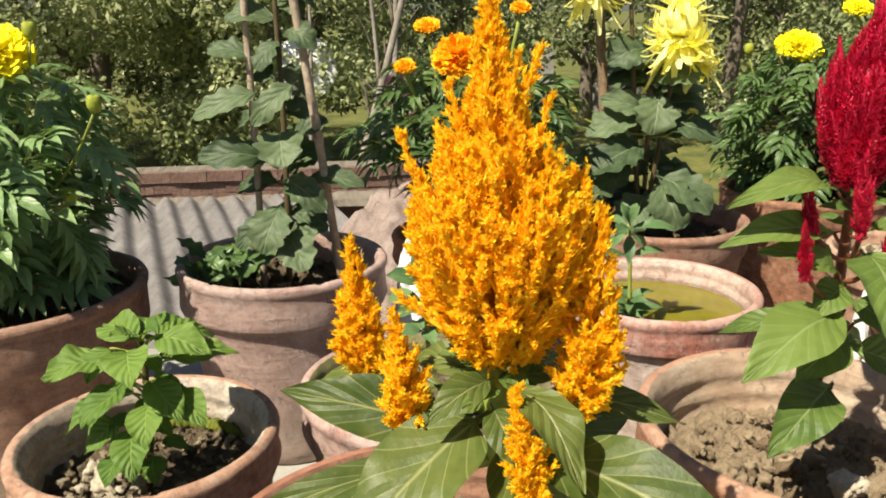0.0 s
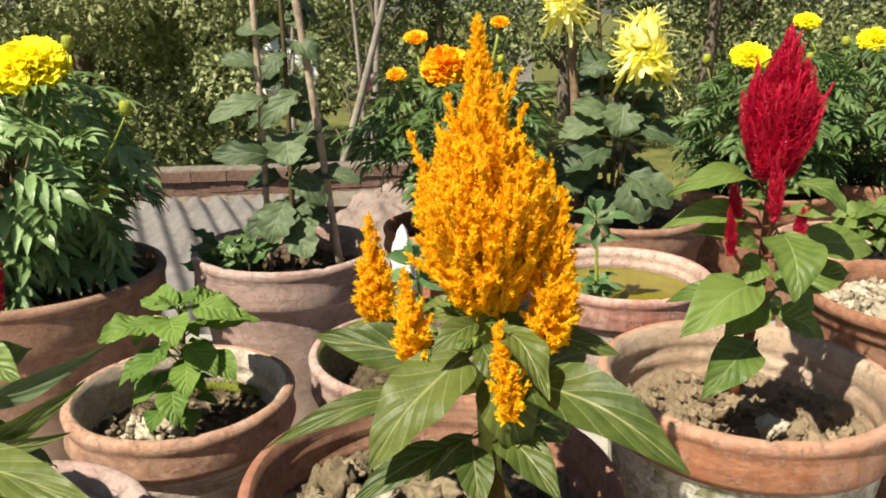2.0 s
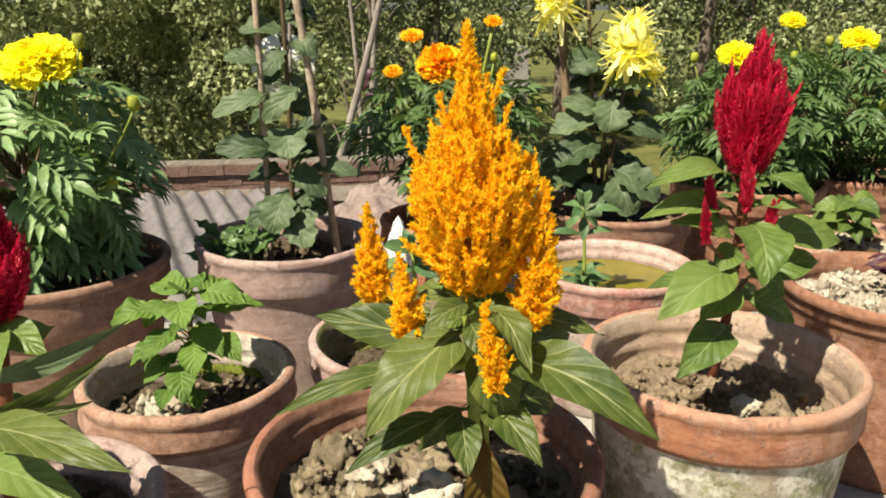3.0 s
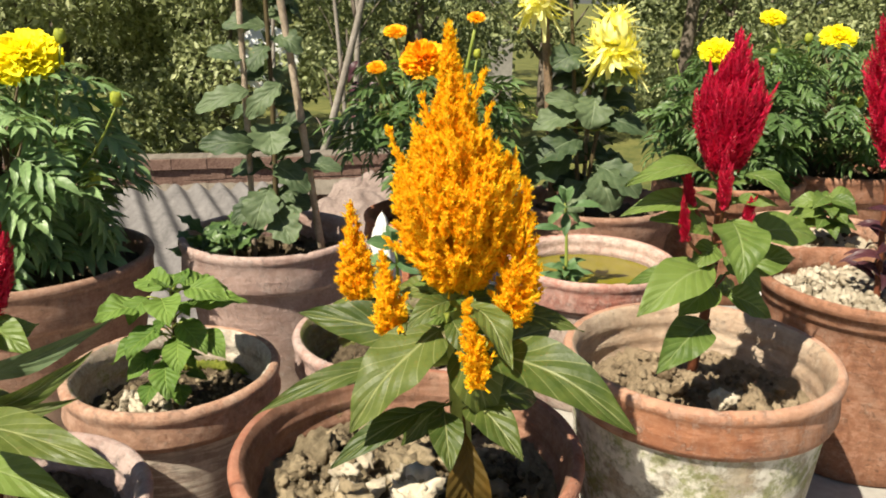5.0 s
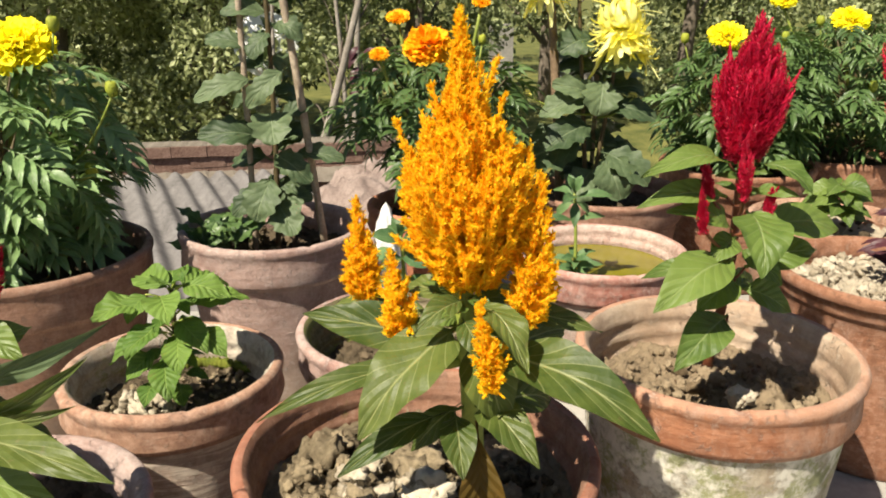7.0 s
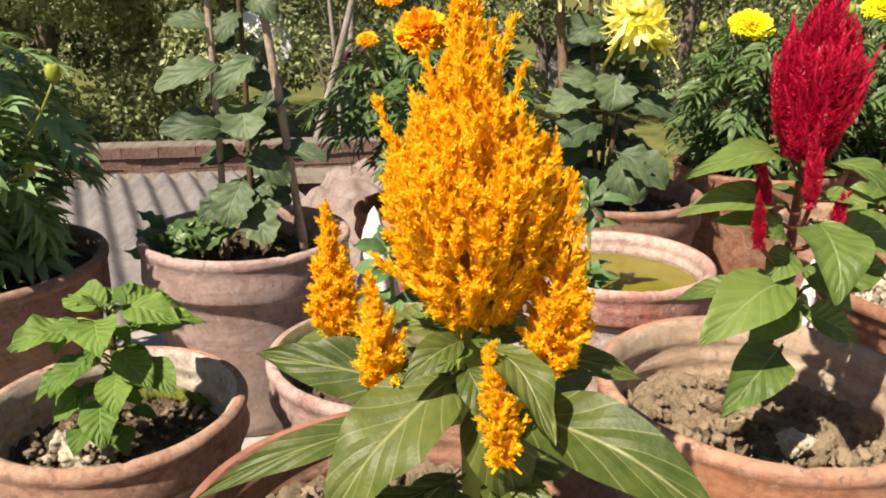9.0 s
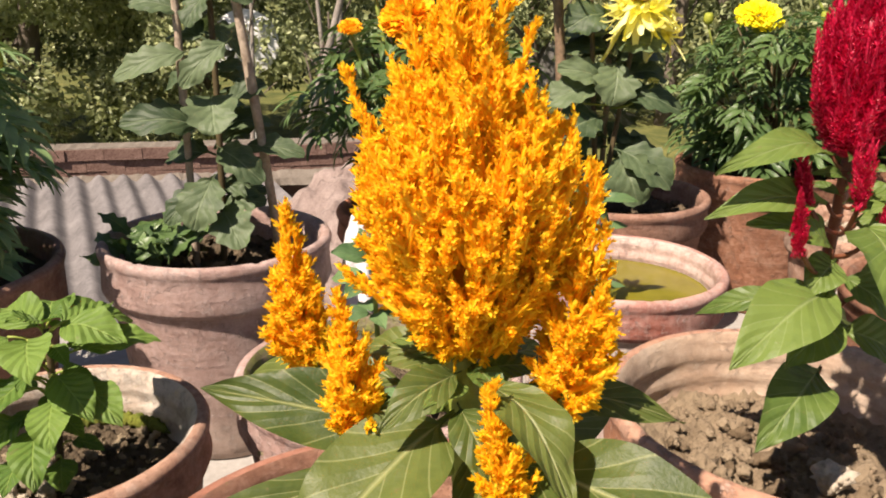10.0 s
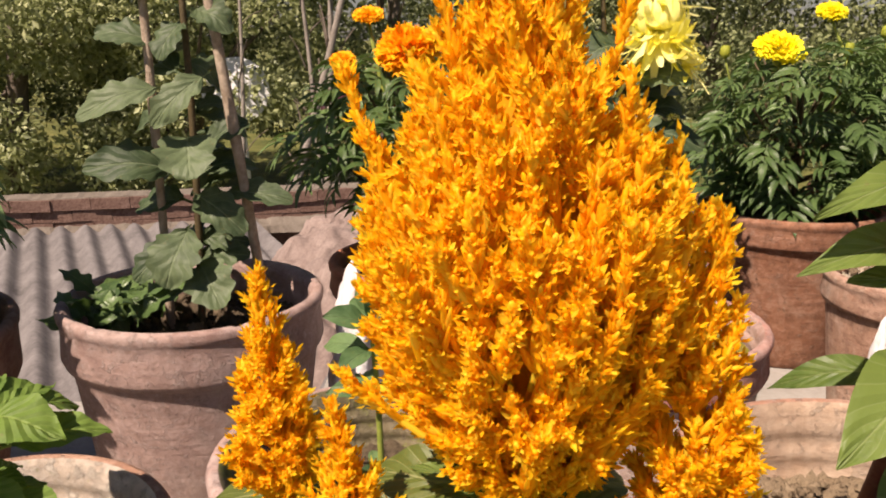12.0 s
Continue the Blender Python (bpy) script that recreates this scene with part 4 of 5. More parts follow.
    blade((0.044, -0.075, 0.380), (0.079, -0.122, 0.352), 0.028, arch=0.14, face=(0.5, -0.65, 0.5), seed=8, ripple=0.2)
    blade((0.038, -0.058, 0.290), (-0.046, -0.117, 0.272), 0.023, arch=0.12, face=(-0.1, -0.6, 0.8), seed=9, petiole=0.28)
    blade((0.032, -0.070, 0.292), (0.038, -0.118, 0.270), 0.027, arch=0.12, face=(0, -0.75, 0.7), seed=10)
    blade((0.046, -0.062, 0.294), (0.088, -0.120, 0.282), 0.033, arch=0.16, face=(0.2, -0.65, 0.75), seed=11)
    blade((0.040, -0.060, 0.345), (0.067, -0.090, 0.292), 0.042, arch=0.14, face=(0.25, -0.80, 0.35), seed=12, belly=0.40)
    blade((0.038, -0.062, 0.376), (0.006, -0.090, 0.364), 0.020, seed=13)
    blade((0.034, -0.052, 0.372), (-0.008, -0.030, 0.372), 0.022, seed=14)
    blade((0.042, -0.045, 0.363), (0.080, 0.000, 0.357), 0.028, seed=15)
    blade((0.036, -0.052, 0.290), (0.000, -0.066, 0.258), 0.024, seed=16)
    blade((0.050, -0.045, 0.282), (0.110, 0.004, 0.264), 0.034, seed=17)
    blade((0.050, -0.040, 0.310), (0.120, 0.020, 0.320), 0.036, seed=18)
    blade((0.036, -0.070, 0.366), (0.052, -0.098, 0.345), 0.020, face=(0, -0.8, 0.5), seed=19)
    for k in range(11):
        a, z = k * 2.4, 0.345 + 0.003 * k
        b = (0.040 + 0.004 * math.cos(a), -0.051 + 0.004 * math.sin(a), z)
        e = (0.040 + 0.036 * math.cos(a), -0.055 + 0.036 * math.sin(a), z + 0.004 + 0.012 * math.sin(k * 3.1))
        leaf(plant, b, e, 0.013 + 0.004 * math.sin(k * 1.9), LEAF_CEL_R, nu=12, nv=7, seed=130 + k, arch=0.12)
    leaf(plant, (0.047, -0.076, 0.290), (0.051, -0.092, 0.206), 0.036, LEAF_DRY, "withered brown hanging leaf", face=(0.1, -1, 0.1), fold=0.45, seed=20, ripple=0.35, nu=30, belly=0.6)


def celosia_red():
    plant = thing("celosia_plant", (0.287, 0.152, 0.19), "crimson plumed celosia with fresh green leaves", "flower plant")
    rng = np.random.default_rng(22)
    v, f = tube(bow((0.304, 0.232, 0.17), (0.289, 0.150, 0.430), (0.006, 0, 0), 12), np.linspace(0.0060, 0.0036, 12), 10)
    part("stem", v, f, STEM_RED, plant)
    plume("plume", plant, (0.287, 0.150, 0.434), (0.294, 0.150, 0.558),
          [(0, 0.011), (0.08, 0.019), (0.22, 0.0265), (0.45, 0.0305), (0.62, 0.028), (0.74, 0.018), (0.84, 0.010), (0.93, 0.005), (1, 0.001)],
          CRIMSON, 400, rng, 0.034, 0.0060, 0.0050, (46, 82), 1500, 0.16, 0.13, open_out=0.9,
          extra=[((0.262, 0.14, 0.462), (0.253, 0.14, 0.505), 0.005), ((0.310, 0.14, 0.470), (0.328, 0.14, 0.513), 0.005)])
    for base, tip, w in (((0.282, 0.112, 0.404), (0.278, 0.112, 0.460), 0.0075), ((0.250, 0.112, 0.374), (0.243, 0.110, 0.412), 0.0055), ((0.310, 0.128, 0.388), (0.312, 0.128, 0.410), 0.0065), ((0.256, 0.13, 0.404), (0.250, 0.13, 0.432), 0.0065)):
        v, f = tube(bow((0.291, 0.15, base[2] - 0.03), base, (0, 0, -0.006)), 0.0018, 6)
        side_stem = part("side_stem", v, f, STEM_RED, plant)
        plume("side_plume", side_stem, base, tip, [(0, w * 0.5), (0.3, w), (0.65, w * 0.7), (1, w * 0.1)], CRIMSON, 30, rng, 0.014, 0.0032, 0.0036, (45, 80), 1700, open_out=0.7)

    def blade(base, tip, width, **shape):
        v, f = tube(bow((0.293, 0.153, base[2] - 0.010), base, (0, 0, -0.004), 6), 0.0013, 6)
        stalk = part("leaf_stalk", v, f, STEM_RED, plant)
        leaf(stalk, base, tip, width * 1.2, LEAF_CEL_R, **shape)

    blade((0.276, 0.145, 0.428), (0.190, 0.100, 0.427), 0.022, arch=0.16, seed=31)
    blade((0.301, 0.145, 0.426), (0.341, 0.110, 0.408), 0.026, arch=0.20, face=(0.3, -0.5, 0.8), seed=32)
    blade((0.278, 0.145, 0.396), (0.189, 0.108, 0.398), 0.023, arch=0.12, seed=33)
    blade((0.297, 0.140, 0.402), (0.333, 0.118, 0.404), 0.014, arch=0.10, seed=42)
    blade((0.292, 0.130, 0.388), (0.287, 0.058, 0.352), 0.044, arch=0.16, face=(0.1, -0.8, 0.6), seed=34)
    blade((0.290, 0.140, 0.340), (0.204, 0.078, 0.312), 0.042, arch=0.10, face=(-0.2, -0.65, 0.75), seed=35)
    blade((0.308, 0.150, 0.367), (0.398, 0.172, 0.360), 0.038, arch=0.10, face=(0.1, -0.6, 0.8), seed=36)
    blade((0.304, 0.152, 0.325), (0.373, 0.160, 0.343), 0.034, arch=0.12, face=(0, -0.6, 0.8), seed=37)
    blade((0.292, 0.140, 0.318), (0.247, 0.098, 0.302), 0.031, arch=0.12, seed=38)
    blade((0.290, 0.142, 0.280), (0.227, 0.078, 0.254), 0.036, arch=0.14, face=(-0.2, -0.75, 0.6), seed=39)
    blade((0.299, 0.150, 0.306), (0.352, 0.148, 0.282), 0.030, arch=0.12, seed=40)
    blade((0.285, 0.165, 0.318), (0.215, 0.192, 0.300), 0.018, seed=41)
    blade((0.284, 0.142, 0.366), (0.219, 0.118, 0.391), 0.025, seed=45)
    blade((0.293, 0.150, 0.356), (0.262, 0.122, 0.340), 0.024, seed=47)
    blade((0.295, 0.152, 0.345), (0.330, 0.125, 0.318), 0.026, seed=48)
    blade((0.296, 0.160, 0.300), (0.335, 0.200, 0.290), 0.028, seed=49)
    for k in range(9):
        a, z = k * 2.4, 0.395 + 0.004 * k
        leaf(plant, (0.290, 0.150, z), (0.290 + 0.026 * math.cos(a), 0.148 + 0.026 * math.sin(a), z + 0.006), 0.010, LEAF_CEL_R, nu=10, nv=5, seed=240 + k)


def celosia_maroon():
    plant = thing("celosia_plant", (0.59, 0.40, 0.20), "tall crimson celosia with dark maroon leaves", "flower plant")
    rng = np.random.default_rng(23)
    v, f = tube(bow((0.592, 0.40, 0.18), (0.578, 0.40, 0.45), (-0.004, 0, 0), 10), np.linspace(0.0045, 0.0035, 10), 9)
    part("stem", v, f, STEM_RED, plant)
    plume("plume", plant, (0.573, 0.40, 0.385), (0.580, 0.40, 0.650), [(0, 0.006), (0.12, 0.022), (0.3, 0.041), (0.5, 0.046), (0.75, 0.034), (0.92, 0.012), (1, 0.001)], CRIMSON, 300, rng, 0.034, 0.0052, 0.0048, (30, 76), 1300, open_out=0.8)
    for k in range(34):
        a, z = k * 2.4, 0.225 + 0.095 * (k / 34)
        b = (0.590, 0.40, z)
        e = (0.590 + math.cos(a) * rng.uniform(0.03, 0.062), 0.40 + math.sin(a) * 0.05, z + rng.uniform(-0.018, 0.030))
        leaf(plant, b, e, rng.uniform(0.009, 0.016), LEAF_MAROON, arch=0.15, seed=50 + k, nu=12, nv=5)




def celosia_edge():
    """The red celosia of which mainly the leaves reach into view."""
    plant = thing("celosia_plant", (-0.325, -0.075, 0.17), "crimson celosia with long drooping green leaves", "flower plant")
    rng = np.random.default_rng(24)
    v, f = tube(bow((-0.325, -0.075, 0.15), (-0.286, -0.096, 0.40), (0.003, 0, 0), 10), np.linspace(0.006, 0.004, 10), 9)
    part("stem", v, f, STEM_RED, plant)
    plume("plume", plant, (-0.294, -0.094, 0.372), (-0.290, -0.097, 0.480), [(0, 0.012), (0.2, 0.028), (0.5, 0.029), (0.8, 0.015), (1, 0.001)], CRIMSON, 170, rng, 0.034, 0.0052, 0.0056, (45, 80), 1500, open_out=0.75)
    shade, sunny = (0.55, -0.60, 0.10), (0.05, -0.55, 0.8)
    for base, tip, w, mat, face in (((-0.316, -0.092, 0.322), (-0.187, -0.120, 0.377), 0.018, LEAF_MUM, shade), ((-0.312, -0.10, 0.300), (-0.192, -0.145, 0.363), 0.020, LEAF_CEL, shade), ((-0.305, -0.11, 0.306), (-0.206, -0.143, 0.331), 0.016, LEAF_CEL, shade), ((-0.310, -0.12, 0.298), (-0.164, -0.190, 0.316), 0.033, LEAF_CEL, sunny), ((-0.33, -0.09, 0.25), (-0.215, -0.150, 0.262), 0.036, LEAF_CEL_R, sunny), ((-0.33, -0.07, 0.33), (-0.42, -0.06, 0.32), 0.04, LEAF_CEL, sunny)):
        leaf(plant, base, tip, w, mat, arch=0.10, face=face, seed=60 + int(w * 1000))
    for k, (tip, w) in enumerate((((-0.246, -0.116, 0.352), 0.026), ((-0.262, -0.150, 0.345), 0.028), ((-0.300, -0.155, 0.350), 0.030), ((-0.330, -0.110, 0.350), 0.028), ((-0.270, -0.060, 0.352), 0.026))):
        leaf(plant, (-0.290, -0.094, 0.366 - 0.006 * k), tip, w, LEAF_CEL_R, arch=0.14, seed=170 + k)
    # unseen low broad leaves, added to keep the pot's mouth in shade
    for k, (tip, w) in enumerate((((-0.258, -0.075, 0.272), 0.052), ((-0.302, -0.050, 0.262), 0.034), ((-0.345, -0.008, 0.268), 0.050), ((-0.385, -0.015, 0.275), 0.060), ((-0.410, -0.075, 0.280), 0.060), ((-0.370, -0.135, 0.280), 0.055))):
        leaf(plant, (-0.323, -0.075, 0.25), tip, w, LEAF_CEL, arch=0.10, face=(0, -0.1, 1), seed=70 + k, belly=0.5)


def young_plant():
    plant = thing("young_plant", (-0.262, 0.150, 0.165), "bushy young plant with bright green toothed leaves", "young plant")
    rng = np.random.default_rng(25)
    v, f = tube(bow((-0.266, 0.162, 0.15), (-0.248, 0.146, 0.300), (0.003, 0, 0)), np.linspace(0.0036, 0.0022, 8), 7)
    part("stem", v, f, STEM_DARK, plant)

    def blade(base, tip, width, arch=0.14, face=(0, -0.35, 0.95)):
        q = min(1.0, max(0.1, (base[2] - 0.012 - 0.15) / 0.15))
        v, f = tube(bow((-0.266 + 0.018 * q, 0.162 - 0.016 * q, 0.15 + 0.15 * q), base, (0, 0, 0.003), 6), 0.0010, 6)
        stalk = part("leaf_stalk", v, f, STEM_GREEN, plant)
        tip = Vector(base).lerp(Vector(tip), 1.12)
        leaf(stalk, base, tip, width * 1.38, LEAF_YOUNG, arch=arch * 0.7, face=face, lobes=11, lobe_depth=0.04, petiole=0.03, seed=80 + int(rng.integers(60)), nu=40, nv=9, droop=0.04, belly=0.44, ripple=0.14)

    # the crown
    blade((-0.276, 0.140, 0.286), (-0.309, 0.112, 0.284), 0.028)
    blade((-0.254, 0.132, 0.297), (-0.232, 0.090, 0.292), 0.028)
    blade((-0.234, 0.140, 0.305), (-0.190, 0.130, 0.300), 0.026)
    blade((-0.230, 0.156, 0.280), (-0.185, 0.172, 0.280), 0.022)
    blade((-0.251, 0.142, 0.303), (-0.290, 0.170, 0.303), 0.026)
    blade((-0.248, 0.150, 0.302), (-0.262, 0.194, 0.301), 0.027)
    blade((-0.238, 0.150, 0.302), (-0.224, 0.192, 0.300), 0.024)
    blade((-0.272, 0.140, 0.296), (-0.284, 0.124, 0.276), 0.020)
    blade((-0.230, 0.150, 0.305), (-0.206, 0.182, 0.292), 0.020)
    blade((-0.250, 0.144, 0.306), (-0.262, 0.128, 0.312), 0.016)
    blade((-0.244, 0.146, 0.306), (-0.232, 0.136, 0.314), 0.014)
    # lower tiers
    blade((-0.259, 0.132, 0.268), (-0.277, 0.098, 0.252), 0.025)
    blade((-0.264, 0.128, 0.260), (-0.297, 0.110, 0.240), 0.018)
    blade((-0.238, 0.132, 0.270), (-0.207, 0.108, 0.254), 0.023)
    blade((-0.224, 0.140, 0.260), (-0.193, 0.118, 0.244), 0.022)
    blade((-0.238, 0.124, 0.258), (-0.229, 0.093, 0.239), 0.023)
    blade((-0.254, 0.124, 0.234), (-0.240, 0.088, 0.214), 0.024)
    blade((-0.266, 0.134, 0.236), (-0.287, 0.114, 0.219), 0.023)
    blade((-0.266, 0.126, 0.210), (-0.267, 0.098, 0.200), 0.018)
    blade((-0.248, 0.140, 0.200), (-0.238, 0.118, 0.190), 0.018)
    blade((-0.259, 0.150, 0.236), (-0.280, 0.168, 0.218), 0.018)
    blade((-0.240, 0.152, 0.250), (-0.226, 0.174, 0.244), 0.020)
    for k in range(20):
        a, z = k * 2.4, 0.205 + 0.095 * k / 20
        q = (z - 0.15) / 0.15
        p = (-0.266 + 0.018 * q + 0.012 * math.cos(a), 0.162 - 0.016 * q + 0.012 * math.sin(a), z)
        blade(p, (p[0] + 0.022 * math.cos(a), p[1] + 0.022 * math.sin(a), z - 0.006), 0.011)


def leaflet_mesh(name, material, pairs, length, leaflet, rng, wide=0.26):
    """A pinnate leaf along +x: paired toothed leaflets and one at the end."""
    verts, faces, uvs = [], [], []

    def add(v, f, uv):
        k = len(verts)
        verts.extend(v)
        uvs.extend(uv)
        faces.extend([tuple(i + k for i in q) for q in f])

    rachis = bow((0, 0, 0), (length, 0, -0.15 * length), (0, 0, 0.10 * length), 10)
    v, f = tube(rachis, np.linspace(0.0011, 0.0006, 10), 5)
    add(v, f, [(0.3, 0.5)] * len(v))
    for k in range(pairs):
        u = 0.22 + 0.70 * k / (pairs - 1)
        p = rachis[min(9, int(u * 9 + 0.5))]
        size = leaflet * (0.75 + 0.45 * math.sin(math.pi * (0.15 + 0.7 * u)))
        for s in (-1, 1):
            ang = radians(58 - 22 * u) * s
            tip = p + Vector((math.cos(ang) * size, math.sin(ang) * size, -0.18 * size * rng.uniform(0.2, 1.6)))
            add(*leaf_shape(p, tip, size * wide, 0.12, (0, 0, 1), 0.35, 8, 0.16, 0.05, 0.03, 14, 5, 0.04, rng.random() * 9))
    add(*leaf_shape(rachis[-1], rachis[-1] + Vector((leaflet * 1.05, 0, -0.2 * leaflet)), leaflet * 0.36, 0.1, (0, 0, 1), 0.3, 7, 0.14, 0.05, 0.03, 14, 5, 0.04, 3))
    return mesh_of(name, verts, faces, material, True, uvs)


rng_leaf = np.random.default_rng(31)
MARI_LEAVES = [leaflet_mesh("leaf", LEAF_MARI, 4, 0.064, 0.047, rng_leaf, 0.29) for _ in range(4)]
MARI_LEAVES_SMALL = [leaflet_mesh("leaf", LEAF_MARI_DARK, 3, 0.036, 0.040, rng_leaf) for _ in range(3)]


def petal_ball(centre, radius, count, material, parent, rng, flat=0.6, width=0.30, name="flower_head", facing=(0, 0, 1)):
    """A full marigold head: ruffled petals packed in spirals over a dome."""
    verts, faces = [], []
    axis = Vector(facing).normalized()
    turn = Vector((0, 0, 1)).rotation_difference(axis).to_matrix()
    for k in range(count):
        q = (k + 0.5) / count
        polar = math.acos(1 - 1.45 * q)
        a = k * 2.39996
        out = Vector((math.sin(polar) * math.cos(a), math.sin(polar) * math.sin(a), math.cos(polar) * flat))
        d = out.normalized()
        side = d.cross(Vector((0, 0, 1)) if abs(d.z) < 0.95 else Vector((1, 0, 0))).normalized()
        up = side.cross(d).normalized()
        w = radius * width * rng.uniform(0.8, 1.25)
        root, tip = out * radius * 0.35, out * radius * rng.uniform(0.90, 1.06)
        b = len(verts)
        for i in range(4):
            t = i / 3
            c = root.lerp(tip, t) + up * radius * 0.10 * t * t * rng.uniform(-1, 0.6)
            for j in range(4):
                s = -1 + 2 * j / 3
                ruffle = up * (0.22 * w * t * math.sin(j * 2.6 + k)) + d * (0.25 * w * t * rng.uniform(-1, 1) * (1 if i == 3 else 0.2))
                verts.append(tuple(Vector(centre) + turn @ (c + side * s * w * 0.5 * (0.25 + 0.75 * t) + ruffle)))
        faces.extend([tuple(x + b for x in q4) for q4 in grid_faces(4, 4)])
    return part(name, verts, faces, material, parent)


def bud(centre, radius, parent, colour=None):
    prof = [(0.2, -1.3), (0.75, -1.0), (1.0, -0.3), (0.95, 0.4), (0.8, 0.9), (0.62, 1.05), (0.1, 1.1)]
    v, f = lathe([(r * radius, centre[2] + z * radius) for r, z in prof], centre[0], centre[1], 14, 0.05, centre[0] * 9)
    return part("bud", v, f, colour or BUD, parent)


def marigold(place, height, spread, leaves, label, seed, flowers=(), buds=(), small=False, low=0.17):
    """A bushy marigold: branching stems, pinnate leaves and ruffled heads."""
    x, y, z = place
    plant = thing("marigold_plant", place, label, "flower plant", "marigold plants")
    rng = np.random.default_rng(seed)
    v, f = tube(bow((x, y, z - 0.03), (x, y, z + height * 0.85), (0.01, 0, 0)), np.linspace(0.006, 0.003, 8), 7)
    part("stem", v, f, STEM_DARK, plant)
    shapes = MARI_LEAVES_SMALL if small else MARI_LEAVES
    for k in range(leaves):
        q = (k + 0.5) / leaves
        a = k * 2.39996 + rng.uniform(-0.4, 0.4)
        reach = spread * (1 - 0.45 * q ** 2) * (0.5 + 0.5 * min(1, q * 2.5)) * math.sqrt(rng.uniform(0.04, 0.62))
        px, py, pz = math.cos(a) * reach, math.sin(a) * reach, height * (low + (1 - low) * q) + 0.14 * height * (1 - q) * (reach / spread) ** 2
        if any((Vector((x + px, y + py, z + pz)) - Vector(c)).length < 1.5 * r and pz + z > c[2] - 0.3 * r for c, r, _, _ in flowers):
            continue
        ob = new("leaf", shapes[int(rng.integers(len(shapes)))])
        ob.parent = plant
        s = rng.uniform(0.75, 1.2) * (1.0 - 0.25 * q)
        ob.matrix_basis = pose(px, py, pz, rng.uniform(-30, 30), rng.uniform(-12, 48), math.degrees(a) + rng.uniform(-40, 40)) @ Matrix.Diagonal((s, s, s, 1))
        if k % 5 == 0:
            v, f = tube(bow((x, y, z + pz * 0.6), (x + px, y + py, z + pz), (0, 0, -0.01)), np.linspace(0.003, 0.0015, 8), 6)
            part("branch", v, f, STEM_DARK, plant)
    for centre, radius, material, flat in flowers:
        v, f = tube(bow((x + (centre[0] - x) * 0.3, y + (centre[1] - y) * 0.3, z + height * 0.55), (centre[0], centre[1], centre[2] - radius * 0.5), (0, 0, -0.02)), np.linspace(0.003, 0.0028, 8), 7)
        stalk = part("flower_stalk", v, f, STEM_GREEN, plant)
        bud((centre[0], centre[1], centre[2] - radius * flat * 0.62), radius * 0.30, stalk)
        petal_ball(centre, radius, 250 if radius > 0.04 else 190, material, stalk, rng, flat, 0.34 if radius > 0.04 else 0.38, facing=(0, -0.45, 1))
    for centre, radius in buds:
        v, f = tube(bow((x + (centre[0] - x) * 0.6, y + (centre[1] - y) * 0.6, z + height * 0.5), (centre[0], centre[1], centre[2] - radius), (0, 0, -0.01)), 0.0016, 6)
        bud(centre, radius, part("bud_stalk", v, f, STEM_GREEN, plant))
    return plant


def mum_leaf(plant, base, tip, width, seed, **more):
    leaf(plant, base, tip, width * 1.12, LEAF_MUM, lobes=4.6, lobe_depth=0.20, petiole=0.14, nu=48, nv=9, seed=seed, ripple=0.17, blunt=True, **more)


def stake(points, radius, material, label):
    s = thing("plant_stake", points[0], label, "plant stake", "plant stakes")
    v, f = tube(bow(points[0], points[1], (0.003, 0, 0), 12), [radius * (1 + 0.16 * (k % 4 == 1)) for k in range(12)], 9)
    part("cane", v, f, material, s)


